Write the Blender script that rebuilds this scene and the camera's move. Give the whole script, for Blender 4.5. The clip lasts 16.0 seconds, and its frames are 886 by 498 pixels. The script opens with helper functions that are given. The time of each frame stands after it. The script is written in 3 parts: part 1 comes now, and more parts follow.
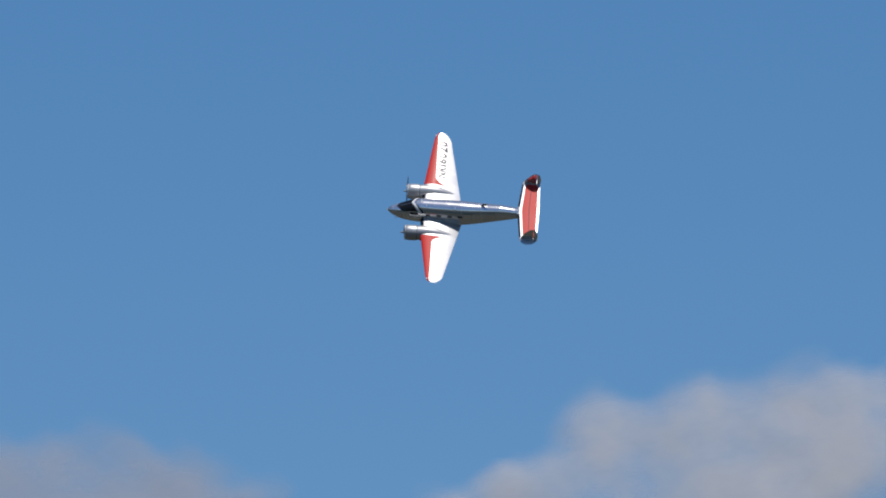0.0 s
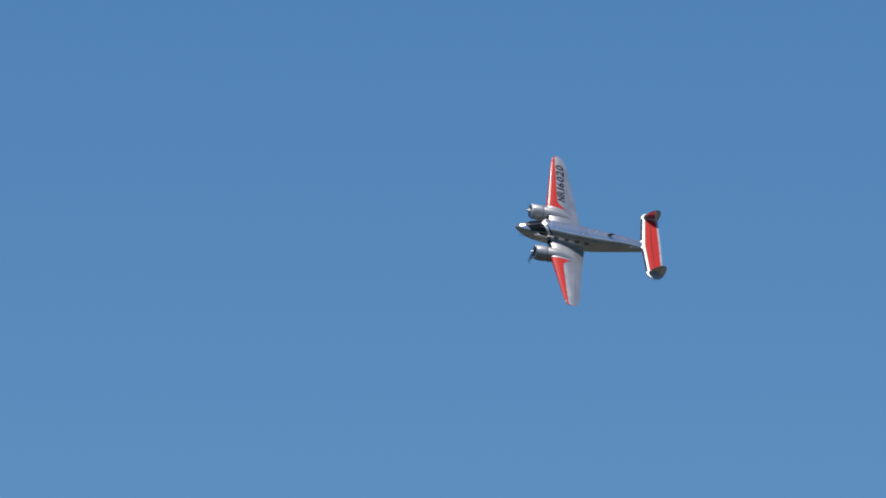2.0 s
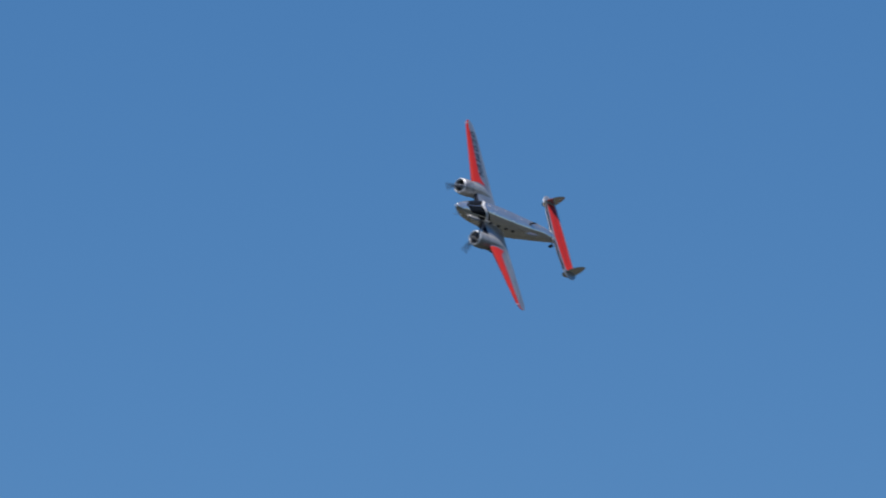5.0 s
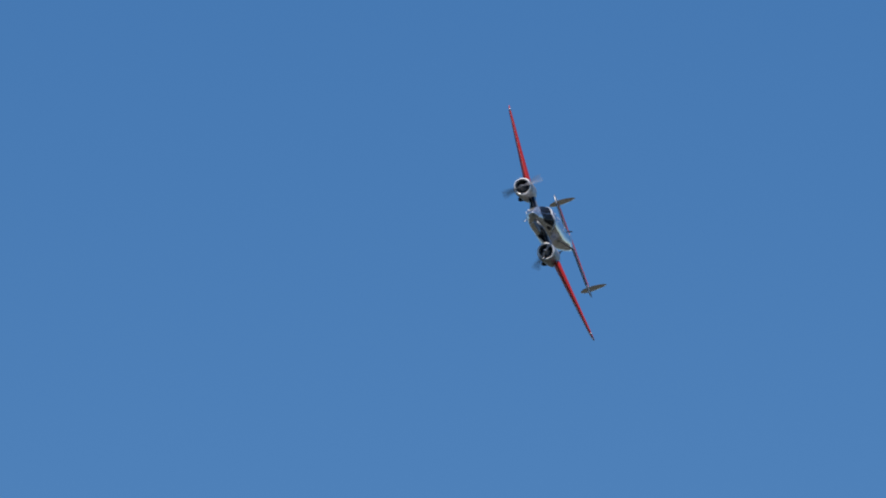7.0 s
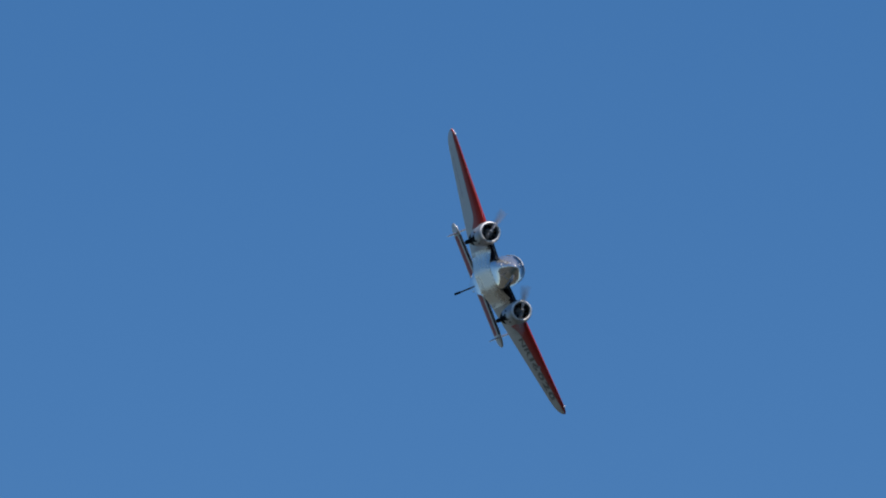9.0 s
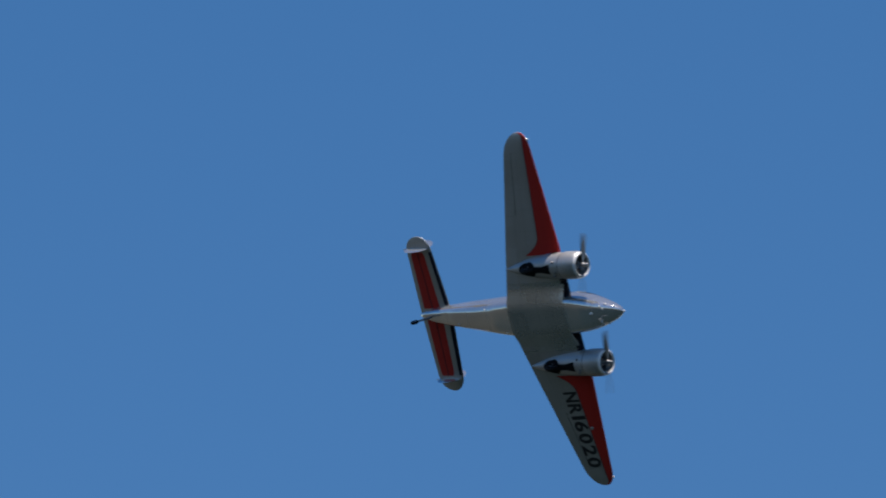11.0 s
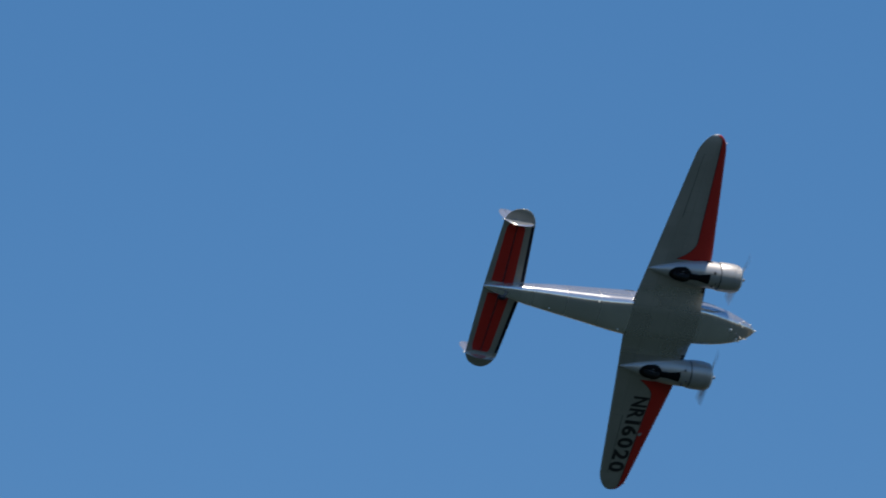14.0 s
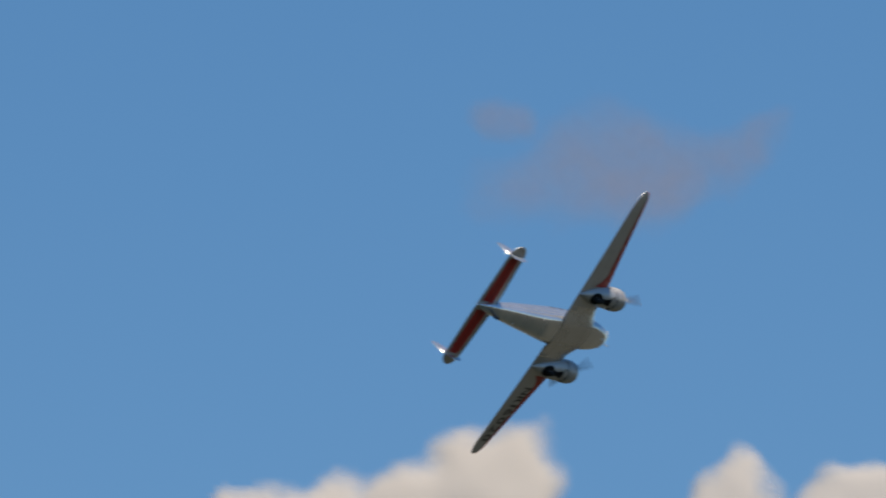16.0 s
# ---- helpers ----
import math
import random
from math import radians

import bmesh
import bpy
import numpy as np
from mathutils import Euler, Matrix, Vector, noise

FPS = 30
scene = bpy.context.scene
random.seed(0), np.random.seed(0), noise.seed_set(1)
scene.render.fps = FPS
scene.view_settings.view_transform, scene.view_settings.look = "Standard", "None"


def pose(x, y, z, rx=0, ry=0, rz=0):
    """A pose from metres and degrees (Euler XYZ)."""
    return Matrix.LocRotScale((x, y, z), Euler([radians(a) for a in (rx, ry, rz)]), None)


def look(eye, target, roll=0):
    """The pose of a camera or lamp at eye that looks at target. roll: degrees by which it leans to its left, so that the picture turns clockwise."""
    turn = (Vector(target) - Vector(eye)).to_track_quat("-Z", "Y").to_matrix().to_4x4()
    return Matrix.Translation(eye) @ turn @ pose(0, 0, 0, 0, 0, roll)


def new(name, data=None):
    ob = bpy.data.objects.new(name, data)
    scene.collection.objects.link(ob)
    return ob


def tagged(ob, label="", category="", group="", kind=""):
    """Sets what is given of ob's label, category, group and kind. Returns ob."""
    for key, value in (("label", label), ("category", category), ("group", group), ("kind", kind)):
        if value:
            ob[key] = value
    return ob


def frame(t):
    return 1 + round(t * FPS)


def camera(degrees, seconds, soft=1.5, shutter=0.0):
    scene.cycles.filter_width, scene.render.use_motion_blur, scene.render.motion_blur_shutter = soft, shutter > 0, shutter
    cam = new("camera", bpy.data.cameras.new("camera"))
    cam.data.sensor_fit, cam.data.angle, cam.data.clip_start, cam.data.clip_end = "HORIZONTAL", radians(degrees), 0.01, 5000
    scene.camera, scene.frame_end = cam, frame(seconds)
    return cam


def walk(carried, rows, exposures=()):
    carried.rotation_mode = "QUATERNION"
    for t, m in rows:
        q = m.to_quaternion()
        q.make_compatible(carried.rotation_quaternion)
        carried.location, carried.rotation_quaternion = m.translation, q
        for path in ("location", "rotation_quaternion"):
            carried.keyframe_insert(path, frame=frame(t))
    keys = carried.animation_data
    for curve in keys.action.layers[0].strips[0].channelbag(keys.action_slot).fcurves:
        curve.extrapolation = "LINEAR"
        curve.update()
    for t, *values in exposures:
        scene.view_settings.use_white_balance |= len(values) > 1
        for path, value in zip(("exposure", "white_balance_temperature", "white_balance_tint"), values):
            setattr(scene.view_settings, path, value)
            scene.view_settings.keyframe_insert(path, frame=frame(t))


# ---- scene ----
cam = camera(4.5, 16.0, soft=1.9, shutter=0.35)
EYE = Vector((0.0, 0.0, 1.7))


def aim(azimuth, elevation):
    """A direction from compass angle and height angle, in degrees."""
    a, e = radians(azimuth), radians(elevation)
    return Vector((math.sin(a) * math.cos(e), math.cos(a) * math.cos(e), math.sin(e)))


# seconds, azimuth, elevation of the hand-held long lens
CAMERA_ROWS = [
    (0, 0.000, 12.050), (0.2, -0.855, 11.969), (0.5, -2.290, 11.885), (0.7, -3.369, 11.909), (1, -4.951, 12.078),
    (1.2, -6.003, 12.203), (1.5, -7.615, 12.346), (1.7, -8.618, 12.462), (2, -9.982, 12.670), (2.2, -10.881, 12.859),
    (2.5, -12.182, 13.155), (2.7, -12.944, 13.345), (3, -13.851, 13.570), (3.2, -14.497, 13.672), (3.5, -15.674, 13.806),
    (3.7, -16.416, 13.921), (4, -17.494, 14.093), (4.2, -18.232, 14.264), (4.5, -19.368, 14.597), (4.7, -20.153, 14.850),
    (5, -21.390, 15.234), (5.2, -22.157, 15.512), (5.6, -23.295, 15.988), (6, -24.297, 16.461), (6.5, -25.341, 17.050),
    (7, -26.112, 17.633), (7.3, -26.416, 17.973), (7.5, -26.468, 18.239), (7.7, -26.434, 18.487), (8, -26.412, 18.837),
    (8.2, -26.366, 19.052), (8.5, -26.194, 19.346), (8.7, -25.950, 19.524), (9, -25.551, 19.786), (9.5, -24.468, 20.205),
    (10, -22.849, 20.579), (10.4, -21.147, 20.829), (10.8, -19.040, 21.021), (11, -17.918, 21.088), (11.2, -16.763, 21.125),
    (11.5, -14.838, 21.121), (11.7, -13.325, 21.067), (12, -10.697, 20.996), (12.2, -8.832, 20.840), (12.5, -6.122, 20.316),
    (12.7, -4.181, 20.076), (13, -1.175, 19.872), (13.2, 0.593, 19.794), (13.5, 3.125, 19.602), (13.7, 4.829, 19.394),
    (14, 7.423, 19.050), (14.2, 9.169, 18.805), (14.5, 11.798, 18.353), (14.7, 13.653, 18.104), (15, 16.092, 17.737),
    (15.2, 17.016, 17.437), (15.5, 18.368, 17.093), (15.7, 19.284, 16.918), (16, 20.170, 16.592),
]

EXPOSURES = [(0.0, -0.20, 6450, 13), (3.5, -0.15, 6500, 13), (7.5, 0.02, 6650, 15), (8.5, 0.05, 6720, 15), (11.0, 0.11, 6880, 15), (12.5, 0.15, 7080, 13), (13.5, 0.24, 7180, 13), (14.5, 0.26, 7280, 12), (15.0, 0.29, 7350, 12), (15.5, 0.30, 7550, 12), (16.0, 0.31, 7800, 12)]
walk(cam, [(t, look(EYE, EYE + 500 * aim(a, e))) for t, a, e in CAMERA_ROWS], EXPOSURES)

# ---- light ----
SUN_AZIMUTH, SUN_ELEVATION = 150.0, 69.0
world = bpy.data.worlds.new("sky")
scene.world = world
world.use_nodes = True
wn, wl = world.node_tree.nodes, world.node_tree.links
sky = wn.new("ShaderNodeTexSky")
sky.sky_type = "NISHITA"
sky.sun_disc = False
sky.sun_elevation = radians(SUN_ELEVATION)
sky.sun_rotation = radians(SUN_AZIMUTH)
sky.altitude = 100
sky.air_density = 1.0
sky.dust_density = 0.3
sky.ozone_density = 2.0
deep = wn.new("ShaderNodeHueSaturation")
deep.inputs["Hue"].default_value = 0.502
deep.inputs["Saturation"].default_value = 1.37
wl.new(sky.outputs[0], deep.inputs["Color"])
wl.new(deep.outputs[0], wn["Background"].inputs[0])
wn["Background"].inputs[1].default_value = 0.104

sun_data = bpy.data.lights.new("sun", "SUN")
sun_data.energy, sun_data.angle, sun_data.color = 4.9, radians(0.53), (1.0, 0.945, 0.86)
sun = new("sun", sun_data)
sun.matrix_world = look(300 * aim(SUN_AZIMUTH, SUN_ELEVATION), (0, 0, 0))


# ---- materials ----
def material(name, color, rough=0.5, metal=0.0, spread=0.08, grain=6.0, bump=0.0, bump_scale=40.0, coat=0.0, shine=0.5, rim=1.0, sheets=0.0):
    """A Principled surface whose colour and gloss vary at two scales."""
    mat = bpy.data.materials.new(name)
    mat.use_nodes = True
    n, l = mat.node_tree.nodes, mat.node_tree.links
    b = n["Principled BSDF"]
    b.inputs["Metallic"].default_value = metal
    b.inputs["Coat Weight"].default_value = coat
    b.inputs["Coat Roughness"].default_value = 0.13
    b.inputs["Specular IOR Level"].default_value = shine
    b.inputs["Specular Tint"].default_value = (rim, rim, rim, 1)
    co = n.new("ShaderNodeTexCoord")
    big, fine = n.new("ShaderNodeTexNoise"), n.new("ShaderNodeTexNoise")
    big.inputs["Scale"].default_value, fine.inputs["Scale"].default_value = grain * 0.2, grain * 3
    big.inputs["Detail"].default_value, fine.inputs["Detail"].default_value = 3, 5
    add = n.new("ShaderNodeMath")
    add.operation = "ADD"
    for tex, slot in ((big, 0), (fine, 1)):
        l.new(co.outputs["Object"], tex.inputs["Vector"])
        l.new(tex.outputs["Fac"], add.inputs[slot])
    tone = n.new("ShaderNodeMapRange")
    tone.inputs["From Min"].default_value, tone.inputs["From Max"].default_value = 0.6, 1.4
    tone.inputs["To Min"].default_value, tone.inputs["To Max"].default_value = 1 - spread, 1 + spread
    l.new(add.outputs[0], tone.inputs["Value"])
    if sheets:
        # each riveted sheet of metal differs a little from its neighbour
        cells, plus = n.new("ShaderNodeTexVoronoi"), n.new("ShaderNodeMath")
        cells.distance = "CHEBYCHEV"
        cells.inputs["Scale"].default_value, cells.inputs["Randomness"].default_value = 1.15, 0.35
        l.new(co.outputs["Object"], cells.inputs["Vector"])
        pick = n.new("ShaderNodeSeparateColor")
        l.new(cells.outputs["Color"], pick.inputs[0])
        plus.operation = "MULTIPLY_ADD"
        plus.inputs[1].default_value = sheets
        l.new(pick.outputs[0], plus.inputs[0])
        l.new(tone.outputs[0], plus.inputs[2])
        tone = plus
    mix = n.new("ShaderNodeVectorMath")
    mix.operation = "SCALE"
    mix.inputs[0].default_value = color[:3]
    l.new(tone.outputs[0], mix.inputs["Scale"])
    l.new(mix.outputs[0], b.inputs["Base Color"])
    gloss = n.new("ShaderNodeMath")
    gloss.operation = "MULTIPLY"
    gloss.inputs[1].default_value = rough
    l.new(tone.outputs[0], gloss.inputs[0])
    l.new(gloss.outputs[0], b.inputs["Roughness"])
    if bump:
        ripple, bn = n.new("ShaderNodeTexNoise"), n.new("ShaderNodeBump")
        ripple.inputs["Scale"].default_value = bump_scale
        bn.inputs["Strength"].default_value, bn.inputs["Distance"].default_value = bump, 0.02
        l.new(co.outputs["Object"], ripple.inputs["Vector"])
        l.new(ripple.outputs["Fac"], bn.inputs["Height"])
        l.new(bn.outputs[0], b.inputs["Normal"])
    return mat


POLISHED = material("polished_aluminium", (0.63, 0.64, 0.65), 0.10, 0.81, 0.06, 4, 0.10, 3.0, shine=0.3, sheets=0.14)
WING_SKIN = material("wing_aluminium", (0.44, 0.45, 0.46), 0.44, 0.87, 0.06, 4, 0.04, 2.0, shine=0.3, sheets=0.12)
BELLY = material("belly_aluminium", (0.51, 0.52, 0.53), 0.26, 0.88, 0.06, 4, 0.06, 2.5, shine=0.3, sheets=0.12)
COWL = material("cowling_aluminium", (0.41, 0.415, 0.42), 0.42, 0.55, 0.06, 5, 0.05, 5.0, shine=0.3)
SEAM = material("lapped_seam", (0.36, 0.37, 0.375), 0.38, 0.8, 0.1, 8, shine=0.3)
RED = material("orange_red_paint", (0.49, 0.024, 0.018), 0.50, 0.0, 0.06, 4, shine=0.2)
RED_EDGE = material("glossy_edge_paint", (0.49, 0.024, 0.018), 0.50, 0.0, 0.06, 4, coat=0.13, shine=0.2)
BLACK = material("black_paint", (0.014, 0.015, 0.020), 0.35, 0.0, 0.2, 8)
BOOT = material("black_rubber_boot", (0.010, 0.012, 0.022), 0.5, 0.0, 0.2, 8, shine=0.1)
RUBBER = material("tyre_rubber", (0.012, 0.012, 0.012), 0.7, 0.0, 0.2, 20, shine=0.15)
WELL = material("wheel_well_shade", (0.010, 0.010, 0.011), 0.8, 0.0, 0.2, 10, shine=0.05)
ENGINE = material("engine_iron", (0.16, 0.16, 0.17), 0.45, 0.7, 0.25, 30)
CHROME = material("chrome", (0.42, 0.42, 0.43), 0.45, 1.0, 0.02, 20)
BLADE = material("propeller_blade", (0.28, 0.28, 0.29), 0.42, 1.0, 0.05, 20)
FRAME = material("window_frame_metal", (0.74, 0.74, 0.74), 0.42, 0.1, 0.05, 8)
LIP = material("bright_lip", (0.78, 0.78, 0.78), 0.4, 0.1, 0.05, 8)
CABIN_GLASS = material("cabin_glass", (0.10, 0.11, 0.12), 0.12, 0.35, 0.02, 4)
GLASS = material("cockpit_glass", (0.012, 0.014, 0.018), 0.07, 0.0, 0.02, 4, shine=0.12)
LENS = material("lamp_lens", (0.85, 0.86, 0.88), 0.10, 0.2, 0.02, 10)
BIRD = material("dark_plumage", (0.035, 0.030, 0.026), 0.7, 0.0, 0.3, 60)


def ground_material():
    """Unseen ground: dark green near, paler from some 550 m, toned for airplane reflections."""
    mat = material("unseen_ground_tones", (1, 1, 1), 0.95, 0.0, 0.25, 0.02, shine=0.1)
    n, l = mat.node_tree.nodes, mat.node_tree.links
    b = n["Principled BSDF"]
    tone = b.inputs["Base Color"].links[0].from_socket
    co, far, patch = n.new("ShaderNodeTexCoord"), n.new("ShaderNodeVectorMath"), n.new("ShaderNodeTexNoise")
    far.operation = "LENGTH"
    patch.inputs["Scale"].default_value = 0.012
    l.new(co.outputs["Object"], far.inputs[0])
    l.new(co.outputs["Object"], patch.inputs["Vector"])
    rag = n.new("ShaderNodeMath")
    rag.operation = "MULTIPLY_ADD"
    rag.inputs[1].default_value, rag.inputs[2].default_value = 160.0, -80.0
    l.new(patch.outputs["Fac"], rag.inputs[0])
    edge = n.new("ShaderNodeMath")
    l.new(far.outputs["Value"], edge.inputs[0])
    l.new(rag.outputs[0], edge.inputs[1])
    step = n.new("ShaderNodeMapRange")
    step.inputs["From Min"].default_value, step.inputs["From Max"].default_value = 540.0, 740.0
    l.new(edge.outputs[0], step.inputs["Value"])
    # dark near tone dims the airplane's underside, pale far tone lifts its flank
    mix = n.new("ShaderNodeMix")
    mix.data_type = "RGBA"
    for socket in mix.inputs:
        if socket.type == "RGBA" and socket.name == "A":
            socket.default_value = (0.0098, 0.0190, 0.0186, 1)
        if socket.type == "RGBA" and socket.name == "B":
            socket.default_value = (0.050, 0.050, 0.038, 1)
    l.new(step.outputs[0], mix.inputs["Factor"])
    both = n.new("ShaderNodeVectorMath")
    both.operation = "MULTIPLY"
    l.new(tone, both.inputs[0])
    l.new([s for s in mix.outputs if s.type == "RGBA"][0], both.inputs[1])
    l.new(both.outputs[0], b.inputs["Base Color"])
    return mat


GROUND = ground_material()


def cloud_material(name, tone, edge, torn, sheer=0.2):
    """White vapour, lit by sun and sky, that thins out towards the rim of its mesh."""
    mat = bpy.data.materials.new(name)
    mat.use_nodes = True
    n, l = mat.node_tree.nodes, mat.node_tree.links
    n.remove(n["Principled BSDF"])
    uv, co = n.new("ShaderNodeUVMap"), n.new("ShaderNodeTexCoord")
    uv.uv_map = "body"
    split = n.new("ShaderNodeSeparateXYZ")
    l.new(uv.outputs[0], split.inputs[0])
    wisps = n.new("ShaderNodeTexNoise")
    wisps.inputs["Scale"].default_value, wisps.inputs["Detail"].default_value, wisps.inputs["Roughness"].default_value = 0.03, 6, 0.58
    flat = n.new("ShaderNodeMapping")
    flat.inputs["Scale"].default_value = (1.0, 1.15, 0.15)
    l.new(co.outputs["Object"], flat.inputs["Vector"])
    l.new(flat.outputs[0], wisps.inputs["Vector"])
    tear = n.new("ShaderNodeMapRange")
    tear.inputs["To Min"].default_value, tear.inputs["To Max"].default_value = -torn, torn
    l.new(wisps.outputs["Fac"], tear.inputs["Value"])
    add = n.new("ShaderNodeMath")
    l.new(split.outputs["X"], add.inputs[0])
    l.new(tear.outputs[0], add.inputs[1])
    fade = n.new("ShaderNodeMapRange")
    fade.interpolation_type = "SMOOTHSTEP"
    fade.inputs["From Min"].default_value, fade.inputs["From Max"].default_value = 0.08, edge
    l.new(add.outputs[0], fade.inputs["Value"])
    thick = n.new("ShaderNodeMath")
    thick.operation = "MULTIPLY"
    l.new(fade.outputs[0], thick.inputs[0])
    l.new(split.outputs["Y"], thick.inputs[1])
    white, through_light, body = n.new("ShaderNodeBsdfDiffuse"), n.new("ShaderNodeBsdfTranslucent"), n.new("ShaderNodeMixShader")
    for s in (white, through_light):
        s.inputs["Color"].default_value = (*tone, 1)
    body.inputs[0].default_value = sheer
    l.new(white.outputs[0], body.inputs[1])
    l.new(through_light.outputs[0], body.inputs[2])
    clear, out = n.new("ShaderNodeBsdfTransparent"), n.new("ShaderNodeMixShader")
    l.new(thick.outputs[0], out.inputs[0])
    l.new(clear.outputs[0], out.inputs[1])
    l.new(body.outputs[0], out.inputs[2])
    l.new(out.outputs[0], n["Material Output"].inputs["Surface"])
    return mat


VAPOUR = cloud_material("cloud_vapour", (0.44, 0.425, 0.42), 1.15, 0.5)
CRISP_VAPOUR = cloud_material("bright_cloud_vapour", (0.47, 0.45, 0.435), 0.72, 0.42)
# same vapour, its greyer tone standing in for less light on the banks
SHADED_VAPOUR = cloud_material("shaded_cloud_vapour", (0.335, 0.318, 0.318), 1.15, 0.5)
HAZE = cloud_material("thin_vapour", (0.40, 0.275, 0.215), 1.6, 0.5, 0.5)


# ---- building helpers ----
def part(name, bm, mat, parent=None, label="", smooth=True):
    """Links a bmesh as one mesh object under a thing or a part."""
    bmesh.ops.recalc_face_normals(bm, faces=bm.faces[:])
    me = bpy.data.meshes.new(name)
    bm.to_mesh(me)
    bm.free()
    me.materials.append(mat)
    if smooth:
        me.polygons.foreach_set("use_smooth", [True] * len(me.polygons))
        me.set_sharp_from_angle(angle=radians(38))
    ob = new(name, me)
    ob.parent = parent
    return tagged(ob, label)


def loft(bm, rings, closed=True, caps=True):
    """Skins a list of rings of points."""
    made = [[bm.verts.new(p) for p in ring] for ring in rings]
    count = len(made[0])
    for a, b in zip(made, made[1:]):
        for i in range(count if closed else count - 1):
            j = (i + 1) % count
            bm.faces.new((a[i], a[j], b[j], b[i]))
    if caps:
        bm.faces.new(made[0])
        bm.faces.new(made[-1])
    return made


def sheet(bm, at, us, vs, thick=0.006):
    """A thin plate that follows at(u, v, lift), with a rim down to the surface."""
    top = [[bm.verts.new(at(u, v, thick)) for v in vs] for u in us]
    for i in range(len(us) - 1):
        for j in range(len(vs) - 1):
            bm.faces.new((top[i][j], top[i + 1][j], top[i + 1][j + 1], top[i][j + 1]))
    rim = [(u, vs[0]) for u in us] + [(us[-1], v) for v in vs[1:]] + [(u, vs[-1]) for u in us[-2::-1]] + [(us[0], v) for v in vs[-2:0:-1]]
    upper = [top[i][0] for i in range(len(us))] + [top[-1][j] for j in range(1, len(vs))] + [top[i][-1] for i in range(len(us) - 2, -1, -1)] + [top[0][j] for j in range(len(vs) - 2, 0, -1)]
    lower = [bm.verts.new(at(u, v, -0.004)) for u, v in rim]
    for k in range(len(upper)):
        m = (k + 1) % len(upper)
        bm.faces.new((upper[k], upper[m], lower[m], lower[k]))


def spread(a, b, count):
    return [a + (b - a) * i / (count - 1) for i in range(count)]


def tube(bm, axis_points, radii, sides=16, caps=True):
    """A round bar through points, with a radius at each."""
    pts = [Vector(p) for p in axis_points]
    rings = []
    for i, p in enumerate(pts):
        d = (pts[min(i + 1, len(pts) - 1)] - pts[max(i - 1, 0)]).normalized()
        side = d.orthogonal().normalized()
        if abs(d.x) > 0.9:
            side = d.cross(Vector((0, 1, 0))).normalized()
        other = d.cross(side)
        rings.append([p + radii[i] * (side * math.cos(2 * math.pi * k / sides) + other * math.sin(2 * math.pi * k / sides)) for k in range(sides)])
    loft(bm, rings, True, caps)


# ---- ground ----
bm = bmesh.new()
# outer rings rise out of view to hide the bright low sky from reflections
rings = [[(r * math.cos(2 * math.pi * k / 64), r * math.sin(2 * math.pi * k / 64), h * (1 + 0.25 * math.sin(k * 0.69) + 0.15 * math.sin(k * 1.77))) for k in range(64)] for r, h in ((5, 0), (30, 0), (120, 0), (500, 0), (1300, 0), (2000, 60), (3500, 230), (5000, 420), (8000, 560), (12000, 600))]
loft(bm, rings, True, False)
bm.faces.new([bm.verts[k] for k in range(64)] if bm.verts.ensure_lookup_table() is None else [])
ground = part("ground", bm, GROUND, None, "unseen ground, its tones and raised rim set for reflections on the airplane", False)
tagged(ground, "unseen ground, its tones and raised rim set for reflections on the airplane", "ground", kind="structure")

